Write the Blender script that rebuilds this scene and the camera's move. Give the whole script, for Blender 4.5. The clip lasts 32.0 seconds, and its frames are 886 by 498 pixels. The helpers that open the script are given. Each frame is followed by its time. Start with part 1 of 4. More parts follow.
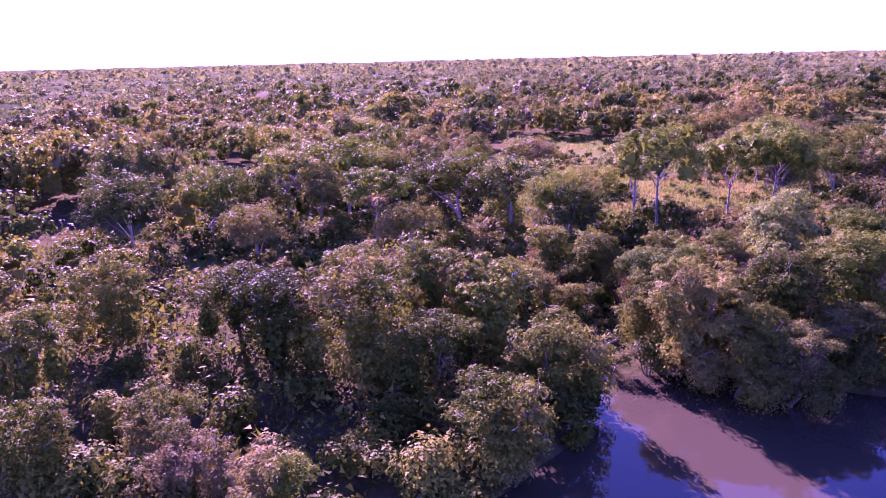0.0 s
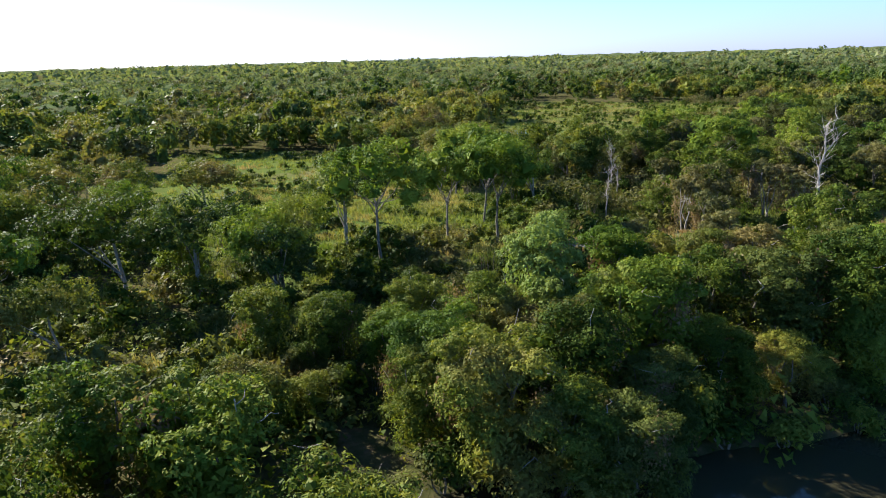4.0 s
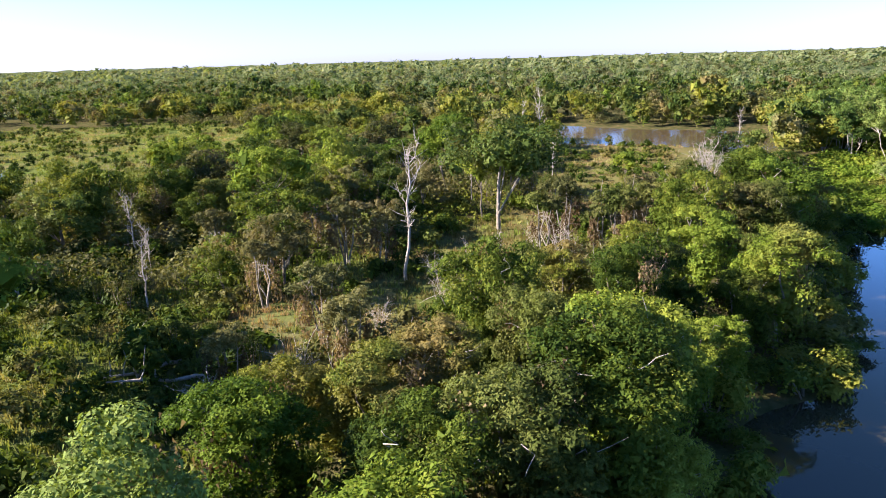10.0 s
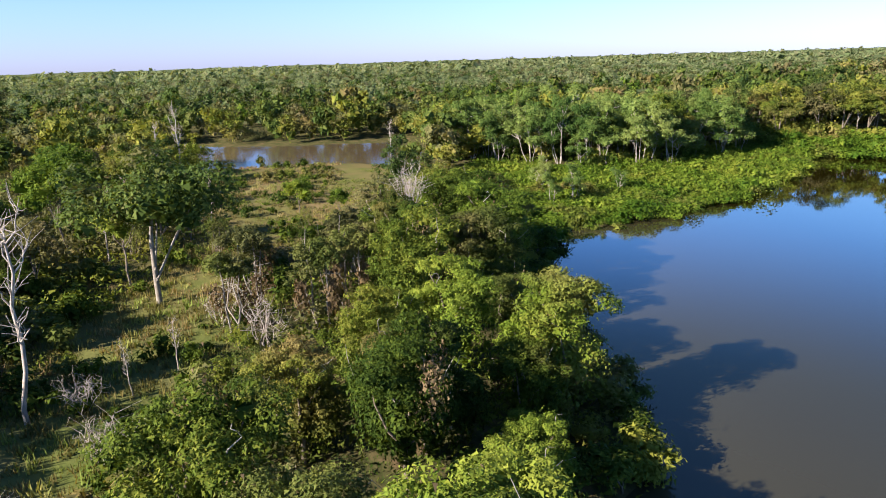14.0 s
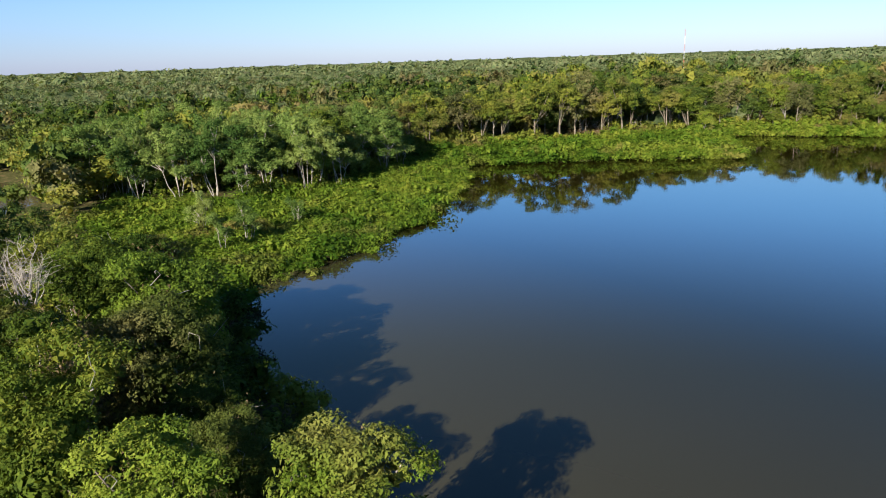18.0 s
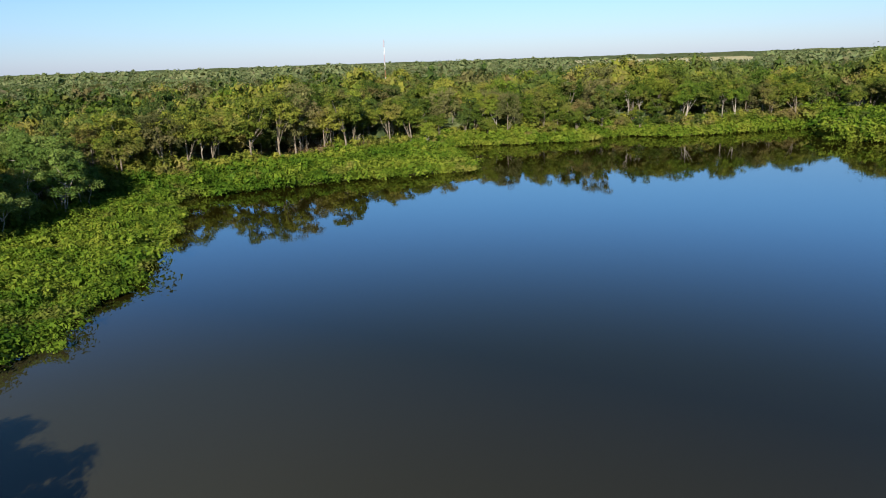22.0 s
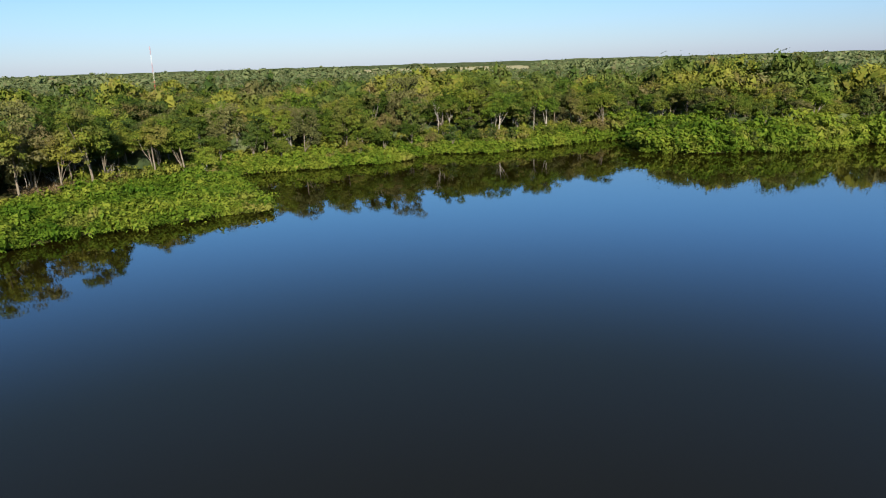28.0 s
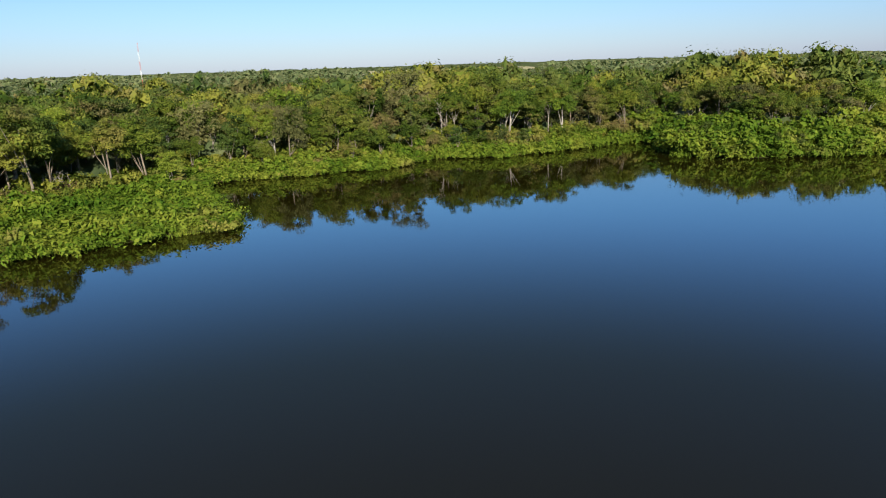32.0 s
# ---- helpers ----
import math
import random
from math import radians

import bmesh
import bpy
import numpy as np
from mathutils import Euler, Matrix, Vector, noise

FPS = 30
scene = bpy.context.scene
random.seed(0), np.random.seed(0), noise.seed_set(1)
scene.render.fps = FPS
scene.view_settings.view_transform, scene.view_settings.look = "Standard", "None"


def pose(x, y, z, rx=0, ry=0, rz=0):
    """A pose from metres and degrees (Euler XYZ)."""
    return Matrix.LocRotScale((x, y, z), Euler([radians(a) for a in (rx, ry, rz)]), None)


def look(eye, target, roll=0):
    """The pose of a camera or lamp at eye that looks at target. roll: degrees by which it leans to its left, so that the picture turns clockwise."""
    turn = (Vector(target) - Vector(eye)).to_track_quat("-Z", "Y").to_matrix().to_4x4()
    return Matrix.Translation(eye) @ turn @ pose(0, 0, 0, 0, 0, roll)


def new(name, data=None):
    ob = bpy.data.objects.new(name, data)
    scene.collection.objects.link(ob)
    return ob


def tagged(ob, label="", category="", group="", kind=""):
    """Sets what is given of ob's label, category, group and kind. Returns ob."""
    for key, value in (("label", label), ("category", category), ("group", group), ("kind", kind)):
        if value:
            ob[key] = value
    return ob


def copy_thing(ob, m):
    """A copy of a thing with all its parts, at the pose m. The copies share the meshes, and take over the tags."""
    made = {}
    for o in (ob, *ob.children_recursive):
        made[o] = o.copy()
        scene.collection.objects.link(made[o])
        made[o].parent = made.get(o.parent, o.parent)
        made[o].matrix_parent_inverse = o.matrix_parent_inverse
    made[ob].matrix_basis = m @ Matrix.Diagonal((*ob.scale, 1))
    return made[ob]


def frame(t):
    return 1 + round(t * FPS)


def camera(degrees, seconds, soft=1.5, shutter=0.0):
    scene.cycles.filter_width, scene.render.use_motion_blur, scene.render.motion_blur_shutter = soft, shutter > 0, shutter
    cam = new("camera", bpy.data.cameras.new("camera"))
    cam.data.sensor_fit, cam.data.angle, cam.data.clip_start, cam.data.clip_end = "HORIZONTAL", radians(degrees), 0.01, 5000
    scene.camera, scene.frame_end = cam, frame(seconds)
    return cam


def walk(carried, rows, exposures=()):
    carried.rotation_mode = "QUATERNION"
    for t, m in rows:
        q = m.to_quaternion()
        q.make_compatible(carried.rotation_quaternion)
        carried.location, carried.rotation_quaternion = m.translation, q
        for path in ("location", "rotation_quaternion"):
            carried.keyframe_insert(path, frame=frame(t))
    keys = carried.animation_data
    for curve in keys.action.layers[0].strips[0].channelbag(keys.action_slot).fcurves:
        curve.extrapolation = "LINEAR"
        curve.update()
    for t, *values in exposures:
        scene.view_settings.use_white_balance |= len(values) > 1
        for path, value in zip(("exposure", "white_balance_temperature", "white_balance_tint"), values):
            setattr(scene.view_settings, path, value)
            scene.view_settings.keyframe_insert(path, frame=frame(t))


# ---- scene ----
cam = camera(64.7, 32.0, soft=1.05)
METRES, EYE, TILT, LEAN, TURN = 180.0, 27.4, -15.3, 1.3, 0.0
ROWS = [
    (0.0, 0.0, 0.0, 0.0, -0.0, 0.0, -0.0),
    (0.5, -0.0023, 0.0145, 0.0036, -3.01, 0.04, 0.88),
    (1.0, -0.0038, 0.0292, 0.0071, -6.16, 0.04, 1.81),
    (1.5, -0.0046, 0.0437, 0.0108, -9.41, -0.02, 2.78),
    (2.0, -0.0048, 0.0582, 0.0144, -12.73, -0.14, 3.72),
    (2.5, -0.0041, 0.073, 0.0182, -16.07, -0.32, 4.64),
    (3.0, -0.0027, 0.0877, 0.0219, -19.45, -0.54, 5.56),
    (3.5, -0.0006, 0.102, 0.0256, -22.81, -0.81, 6.45),
    (5.5, 0.0159, 0.1588, 0.0404, -36.35, -2.34, 9.76),
    (6.0, 0.022, 0.1722, 0.044, -39.75, -2.84, 10.52),
    (6.5, 0.0289, 0.1851, 0.0477, -43.14, -3.38, 11.2),
    (7.0, 0.0366, 0.1977, 0.0512, -46.51, -3.95, 11.89),
    (7.5, 0.0451, 0.2098, 0.0547, -49.89, -4.56, 12.56),
    (8.0, 0.0543, 0.2214, 0.0581, -53.35, -5.24, 13.18),
    (8.5, 0.0641, 0.2325, 0.0614, -56.83, -5.95, 13.78),
    (9.0, 0.0745, 0.243, 0.0645, -60.31, -6.67, 14.33),
    (9.5, 0.0859, 0.2531, 0.0674, -63.82, -7.44, 14.82),
    (10.0, 0.0976, 0.2623, 0.0703, -67.31, -8.25, 15.27),
    (10.5, 0.1099, 0.2708, 0.073, -70.75, -9.06, 15.68),
    (11.0, 0.1228, 0.2787, 0.0752, -74.32, -9.91, 16.05),
    (11.5, 0.136, 0.2858, 0.0777, -78.1, -10.87, 16.36),
    (12.0, 0.1498, 0.2921, 0.0798, -82.13, -11.89, 16.65),
    (12.5, 0.164, 0.2976, 0.0817, -86.19, -12.95, 16.85),
    (13.0, 0.1785, 0.3022, 0.0834, -90.32, -14.02, 17.02),
    (13.5, 0.1931, 0.3059, 0.0849, -94.34, -15.1, 17.05),
    (14.0, 0.2081, 0.3087, 0.086, -98.25, -16.12, 17.08),
    (14.5, 0.2234, 0.3106, 0.0869, -102.15, -17.14, 16.97),
    (16.5, 0.2832, 0.3087, 0.0895, -117.53, -21.1, 16.04),
    (17.0, 0.2982, 0.3059, 0.0892, -121.35, -22.02, 15.65),
    (17.5, 0.3132, 0.3021, 0.0887, -125.13, -22.92, 15.17),
    (18.0, 0.3281, 0.2972, 0.0876, -128.87, -23.77, 14.69),
    (18.5, 0.3423, 0.2915, 0.0865, -132.35, -24.54, 14.13),
    (19.0, 0.3559, 0.2849, 0.0852, -135.69, -25.24, 13.6),
    (19.5, 0.3688, 0.2777, 0.0837, -138.9, -25.87, 13.04),
    (20.0, 0.3816, 0.2696, 0.0822, -141.97, -26.45, 12.48),
    (20.5, 0.3945, 0.2603, 0.0805, -144.81, -26.95, 11.9),
    (21.0, 0.4061, 0.2509, 0.0786, -147.49, -27.4, 11.33),
    (21.5, 0.4177, 0.2405, 0.0759, -150.18, -27.82, 10.75),
    (22.0, 0.4284, 0.2295, 0.0731, -152.9, -28.22, 10.15),
    (22.5, 0.4384, 0.218, 0.0703, -155.6, -28.61, 9.51),
    (23.0, 0.4479, 0.2064, 0.0673, -158.21, -28.95, 8.89),
    (23.5, 0.4562, 0.1939, 0.064, -160.68, -29.23, 8.28),
    (24.0, 0.4645, 0.1804, 0.0601, -162.94, -29.46, 7.73),
    (24.5, 0.4717, 0.167, 0.0567, -165.23, -29.7, 7.15),
    (25.0, 0.4785, 0.1534, 0.0535, -167.19, -29.87, 6.65),
    (25.5, 0.485, 0.1394, 0.0493, -168.54, -29.94, 6.29),
    (27.5, 0.5074, 0.0783, 0.033, -169.22, -29.84, 6.06),
    (28.0, 0.5113, 0.0627, 0.029, -169.29, -29.84, 6.04),
    (28.5, 0.5151, 0.047, 0.0247, -169.36, -29.83, 6.03),
    (29.0, 0.5183, 0.0312, 0.0204, -169.44, -29.82, 6.03),
    (29.5, 0.5217, 0.0153, 0.0162, -169.53, -29.84, 6.01),
    (30.0, 0.5251, -0.0008, 0.0115, -169.61, -29.85, 5.97),
    (30.5, 0.5279, -0.0158, 0.0043, -169.68, -29.81, 6.0),
    (31.0, 0.5307, -0.0308, -0.0035, -169.74, -29.78, 5.99),
    (31.5, 0.5339, -0.0463, -0.0105, -169.78, -29.77, 6.0),
    (32.0, 0.5378, -0.0621, -0.0178, -168.9, -29.67, 6.2),
]
# seconds, stops, kelvin, tint: the camera's own brightening and the magenta cast of its first moments
EXPOSURES = [(0.0, 2.8, 5750, 170), (0.5, 2.5, 5850, 110), (0.8, 2.1, 5850, 44), (1.0, 1.85, 5850, 14), (2.0, 2.15, 5850, 10), (3.0, 1.95, 5900, 12), (6.0, 2.0, 6150, 20), (10.0, 2.28, 6300, 25),
             (14.0, 1.82, 6350, 21), (17.0, 1.5, 6450, 14), (19.0, 1.26, 6500, 11), (32.0, 1.04, 6500, 10)]
walk(cam, [(t, pose(0, 0, EYE, TILT, LEAN, TURN) @ pose(METRES * x, METRES * y, METRES * z, 90 + pitch, roll, yaw)) for t, x, y, z, yaw, pitch, roll in ROWS],
     EXPOSURES)

# ---- light ----
SUN_AZ, SUN_EL = -22.0, 25.5
world = bpy.data.worlds.new("sky")
scene.world = world
world.use_nodes = True
wn, wl = world.node_tree.nodes, world.node_tree.links
sky = wn.new("ShaderNodeTexSky")
sky.sky_type, sky.sun_disc = "NISHITA", False
sky.sun_elevation, sky.sun_rotation = radians(SUN_EL), radians(SUN_AZ)
sky.air_density, sky.dust_density, sky.ozone_density, sky.altitude = 1.0, 0.2, 3.2, 0
wn["Background"].inputs["Strength"].default_value = 0.05
# the clear dry-season sky: pale and even low down, deep blue overhead
parts, whole = wn.new("ShaderNodeSeparateColor"), wn.new("ShaderNodeCombineColor")
wl.new(sky.outputs[0], parts.inputs[0])
for k, (gain, power) in enumerate(((0.72, 1.05), (0.96, 1.0), (2.5, 0.7))):
    bend, scale_by = wn.new("ShaderNodeMath"), wn.new("ShaderNodeMath")
    bend.operation, scale_by.operation = "POWER", "MULTIPLY"
    bend.inputs[1].default_value, scale_by.inputs[1].default_value = power, gain
    wl.new(parts.outputs[k], bend.inputs[0])
    wl.new(bend.outputs[0], scale_by.inputs[0])
    wl.new(scale_by.outputs[0], whole.inputs[k])
way, lift_of = wn.new("ShaderNodeTexCoord"), wn.new("ShaderNodeSeparateXYZ")
wl.new(way.outputs["Generated"], lift_of.inputs[0])
veil = wn.new("ShaderNodeValToRGB")
veil.color_ramp.interpolation = "EASE"
stops = veil.color_ramp.elements
for p, v in ((0.0, (0.43, 0.43, 0.44)), (0.09, (0.5, 0.5, 0.47)), (0.22, (0.6, 0.8, 0.73)), (0.42, (0.38, 0.44, 0.29)), (1.0, (0.24, 0.28, 0.22))):
    e = stops[0] if p == 0 else stops[len(stops) - 1] if p == 1 else stops.new(p)
    e.position, e.color = p, (*v, 1)
wl.new(lift_of.outputs[2], veil.inputs[0])
twice = wn.new("ShaderNodeVectorMath")
twice.operation = "MULTIPLY"
wl.new(whole.outputs[0], twice.inputs[0])
wl.new(veil.outputs[0], twice.inputs[1])
air = wn.new("ShaderNodeVectorMath")
air.operation = "SCALE"
air.inputs["Scale"].default_value = 2.0
wl.new(twice.outputs[0], air.inputs[0])
wl.new(air.outputs[0], wn["Background"].inputs["Color"])
SUN_WAY = Vector((math.sin(radians(SUN_AZ)) * math.cos(radians(SUN_EL)), math.cos(radians(SUN_AZ)) * math.cos(radians(SUN_EL)), math.sin(radians(SUN_EL))))
sun = new("sun", bpy.data.lights.new("sun", "SUN"))
sun.data.energy, sun.data.angle, sun.data.color = 5.0, radians(0.5), (1.0, 0.91, 0.74)
sun.matrix_world = look(SUN_WAY * 200, (0, 0, 0))


# ---- materials ----
def material(name):
    m = bpy.data.materials.new(name)
    m.use_nodes = True
    return m, m.node_tree.nodes, m.node_tree.links, m.node_tree.nodes["Principled BSDF"]


def noise_node(n, l, scale, detail=3.0, rough=0.55, vector=None):
    t = n.new("ShaderNodeTexNoise")
    t.inputs["Scale"].default_value, t.inputs["Detail"].default_value, t.inputs["Roughness"].default_value = scale, detail, rough
    if vector is not None:
        l.new(vector, t.inputs["Vector"])
    return t


def ramp_node(n, l, source, stops):
    r = n.new("ShaderNodeValToRGB")
    e = r.color_ramp.elements
    while len(e) < len(stops):
        e.new(0.5)
    for k, (p, c) in enumerate(stops):
        e[k].position, e[k].color = p, (*c, 1)
    l.new(source, r.inputs[0])
    return r


def math_node(n, l, op, a, b):
    k = n.new("ShaderNodeMath")
    k.operation = op
    for i, v in enumerate((a, b)):
        if isinstance(v, (int, float)):
            k.inputs[i].default_value = v
        else:
            l.new(v, k.inputs[i])
    return k.outputs[0]


def mix_node(n, l, fac, a, b, blend="MIX"):
    k = n.new("ShaderNodeMix")
    k.data_type, k.blend_type = "RGBA", blend
    for slot, v in ((0, fac), (6, a), (7, b)):
        if isinstance(v, (int, float)):
            k.inputs[slot].default_value = v
        elif isinstance(v, tuple):
            k.inputs[slot].default_value = (*v, 1)
        else:
            l.new(v, k.inputs[slot])
    return k.outputs[2]


def leaf_material(name, dark, mid, light, dry, dry_part=0.12, through_light=0.26, gloss=0.03):
    """Foliage: one hue per plant, patches of a few metres, and a change from leaf to leaf."""
    m, n, l, p = material(name)
    geo, info = n.new("ShaderNodeNewGeometry"), n.new("ShaderNodeObjectInfo")
    patch = noise_node(n, l, 0.13, 2.0, 0.5, geo.outputs["Position"])
    fine = noise_node(n, l, 0.9, 2.0, 0.6, geo.outputs["Position"])
    v = math_node(n, l, "ADD", math_node(n, l, "MULTIPLY", patch.outputs[0], 0.95), math_node(n, l, "MULTIPLY", info.outputs["Random"], 0.45))
    v = math_node(n, l, "ADD", v, math_node(n, l, "MULTIPLY", fine.outputs[0], 0.36))
    v = math_node(n, l, "ADD", v, math_node(n, l, "MULTIPLY", geo.outputs["Random Per Island"], 0.3))
    wide = noise_node(n, l, 0.017, 3.0, 0.6, geo.outputs["Position"])
    v = math_node(n, l, "ADD", v, math_node(n, l, "MULTIPLY", wide.outputs[0], 0.8))
    v = math_node(n, l, "SUBTRACT", v, 0.95)
    hue = ramp_node(n, l, v, [(0.2, dark), (0.5, mid), (0.82, light)])
    brown = noise_node(n, l, 0.075, 3.0, 0.6, geo.outputs["Position"])
    part_dry = ramp_node(n, l, brown.outputs[0], [(0.62 - dry_part, (0, 0, 0)), (0.80 - dry_part, (1, 1, 1))])
    colour = mix_node(n, l, part_dry.outputs[0], hue.outputs[0], dry)
    l.new(colour, p.inputs["Base Color"])
    p.inputs["Roughness"].default_value = 0.6
    p.inputs["Specular IOR Level"].default_value = gloss
    t = n.new("ShaderNodeBsdfTranslucent")
    l.new(mix_node(n, l, 1.0, colour, (1.35, 1.3, 0.55), "MULTIPLY"), t.inputs["Color"])
    mix = n.new("ShaderNodeMixShader")
    mix.inputs[0].default_value = through_light
    l.new(p.outputs[0], mix.inputs[1])
    l.new(t.outputs[0], mix.inputs[2])
    l.new(mix.outputs[0], n["Material Output"].inputs["Surface"])
    return m


def bark_material(name, a, b, rough=0.85):
    m, n, l, p = material(name)
    geo = n.new("ShaderNodeNewGeometry")
    big = noise_node(n, l, 1.4, 4.0, 0.65, geo.outputs["Position"])
    stripe = n.new("ShaderNodeMapping")
    stripe.inputs["Scale"].default_value = (9, 9, 1.2)
    l.new(geo.outputs["Position"], stripe.inputs["Vector"])
    small = noise_node(n, l, 1.0, 3.0, 0.6, stripe.outputs[0])
    v = math_node(n, l, "ADD", math_node(n, l, "MULTIPLY", big.outputs[0], 0.6), math_node(n, l, "MULTIPLY", small.outputs[0], 0.4))
    l.new(ramp_node(n, l, v, [(0.36, a), (0.62, b)]).outputs[0], p.inputs["Base Color"])
    p.inputs["Roughness"].default_value = rough
    bump = n.new("ShaderNodeBump")
    bump.inputs["Strength"].default_value, bump.inputs["Distance"].default_value = 0.6, 0.03
    l.new(small.outputs[0], bump.inputs["Height"])
    l.new(bump.outputs[0], p.inputs["Normal"])
    return m


LEAF_BANK = leaf_material("bank_foliage", (0.0242, 0.046, 0.008), (0.077, 0.112, 0.015), (0.1925, 0.2, 0.032), (0.187, 0.145, 0.055), 0.08)
LEAF_TALL = leaf_material("tall_tree_foliage", (0.045, 0.085, 0.013), (0.112, 0.165, 0.02), (0.21, 0.245, 0.036), (0.18, 0.175, 0.05), 0.07)
LEAF_PALE = leaf_material("grove_foliage", (0.0396, 0.08, 0.018), (0.0946, 0.15, 0.034), (0.187, 0.235, 0.065), (0.176, 0.18, 0.06), 0.05)
LEAF_SCRUB = leaf_material("scrub_foliage", (0.034, 0.052, 0.012), (0.084, 0.108, 0.024), (0.155, 0.168, 0.044), (0.14, 0.125, 0.05), 0.1)
LEAF_VINE = leaf_material("withered_vines", (0.06, 0.042, 0.024), (0.125, 0.092, 0.05), (0.21, 0.16, 0.09), (0.19, 0.14, 0.075), 0.1)
LEAF_BROAD = leaf_material("broad_tree_foliage", (0.033, 0.075, 0.017), (0.075, 0.136, 0.027), (0.148, 0.2, 0.048), (0.14, 0.17, 0.045), 0.02)
LEAF_LIME = leaf_material("bright_foliage", (0.045, 0.086, 0.01), (0.1, 0.146, 0.016), (0.19, 0.212, 0.032), (0.185, 0.17, 0.05), 0.06)
LEAF_DRY = leaf_material("dry_foliage", (0.042, 0.05, 0.018), (0.09, 0.097, 0.035), (0.155, 0.15, 0.06), (0.14, 0.12, 0.056), 0.12)
LEAF_CARPET = leaf_material("shore_plant_foliage", (0.0308, 0.072, 0.007), (0.0858, 0.138, 0.014), (0.176, 0.205, 0.028), (0.176, 0.15, 0.045), 0.04)
LEAF_FOREST = leaf_material("forest_foliage", (0.0286, 0.054, 0.01), (0.0858, 0.118, 0.018), (0.187, 0.19, 0.034), (0.1705, 0.135, 0.058), 0.11)
LEAF_DARK = leaf_material("dark_forest_foliage", (0.0264, 0.05, 0.014), (0.066, 0.1, 0.022), (0.1298, 0.152, 0.036), (0.132, 0.115, 0.05), 0.05)
LEAF_GRASS = leaf_material("grass_blades", (0.07, 0.12, 0.02), (0.14, 0.185, 0.04), (0.24, 0.235, 0.075), (0.28, 0.22, 0.11), 0.14)
LEAF_STRAW = leaf_material("straw_grass_blades", (0.085, 0.085, 0.026), (0.165, 0.14, 0.056), (0.26, 0.21, 0.095), (0.26, 0.18, 0.095), 0.16)
# far woods and hill: distance haze put into the leaf colour, paler and bluer
LEAF_FAR = leaf_material("hazed_canopy_foliage", (0.05, 0.08, 0.036), (0.1, 0.136, 0.06), (0.165, 0.19, 0.09), (0.16, 0.145, 0.085), 0.1, 0.32, 0.0)
BARK = bark_material("grey_brown_bark", (0.07, 0.055, 0.04), (0.19, 0.16, 0.12))
BARK_PALE = bark_material("pale_bark", (0.16, 0.14, 0.115), (0.34, 0.31, 0.27))
BARK_GREY = bark_material("grey_bark", (0.11, 0.095, 0.075), (0.26, 0.235, 0.195))
EARTH = bark_material("red_earth", (0.2, 0.11, 0.06), (0.34, 0.21, 0.12), 0.95)
BARK_DEAD = bark_material("bleached_dead_wood", (0.18, 0.155, 0.13), (0.38, 0.34, 0.295))


def ground_material():
    m, n, l, p = material("earth_and_grass")
    geo = n.new("ShaderNodeNewGeometry")
    att = n.new("ShaderNodeAttribute")
    att.attribute_name = "meadow"
    a = noise_node(n, l, 0.05, 4.0, 0.6, geo.outputs["Position"])
    b = noise_node(n, l, 0.6, 5.0, 0.65, geo.outputs["Position"])
    grass = ramp_node(n, l, a.outputs[0], [(0.36, (0.055, 0.1, 0.02)), (0.5, (0.092, 0.122, 0.03)), (0.64, (0.14, 0.125, 0.06))])
    grass2 = mix_node(n, l, ramp_node(n, l, b.outputs[0], [(0.4, (0, 0, 0)), (0.62, (0.7, 0.7, 0.7))]).outputs[0], grass.outputs[0], (0.09, 0.11, 0.03))
    sep, east = n.new("ShaderNodeSeparateXYZ"), n.new("ShaderNodeMapRange")
    l.new(geo.outputs["Position"], sep.inputs[0])
    east.inputs["From Min"].default_value, east.inputs["From Max"].default_value, east.inputs["To Max"].default_value = 70.0, 125.0, 0.95
    l.new(sep.outputs["X"], east.inputs["Value"])
    north = n.new("ShaderNodeMapRange")
    north.inputs["From Min"].default_value, north.inputs["From Max"].default_value, north.inputs["To Min"].default_value, north.inputs["To Max"].default_value = 95.0, 135.0, 1.0, 0.15
    l.new(sep.outputs["Y"], north.inputs["Value"])
    patch = ramp_node(n, l, noise_node(n, l, 0.09, 3.0, 0.6, geo.outputs["Position"]).outputs[0], [(0.3, (0.25, 0.25, 0.25)), (0.6, (0.8, 0.8, 0.8))])
    grass2 = mix_node(n, l, math_node(n, l, "MULTIPLY", patch.outputs[0], math_node(n, l, "MULTIPLY", east.outputs[0], north.outputs[0])), grass2, (0.165, 0.12, 0.058))
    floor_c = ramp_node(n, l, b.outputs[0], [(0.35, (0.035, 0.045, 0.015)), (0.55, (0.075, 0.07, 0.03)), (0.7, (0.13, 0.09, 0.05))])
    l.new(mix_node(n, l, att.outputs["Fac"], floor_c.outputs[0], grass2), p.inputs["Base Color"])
    p.inputs["Roughness"].default_value = 0.95
    p.inputs["Specular IOR Level"].default_value = 0.0
    bump = n.new("ShaderNodeBump")
    bump.inputs["Strength"].default_value, bump.inputs["Distance"].default_value = 0.8, 0.25
    l.new(b.outputs[0], bump.inputs["Height"])
    l.new(bump.outputs[0], p.inputs["Normal"])
    return m


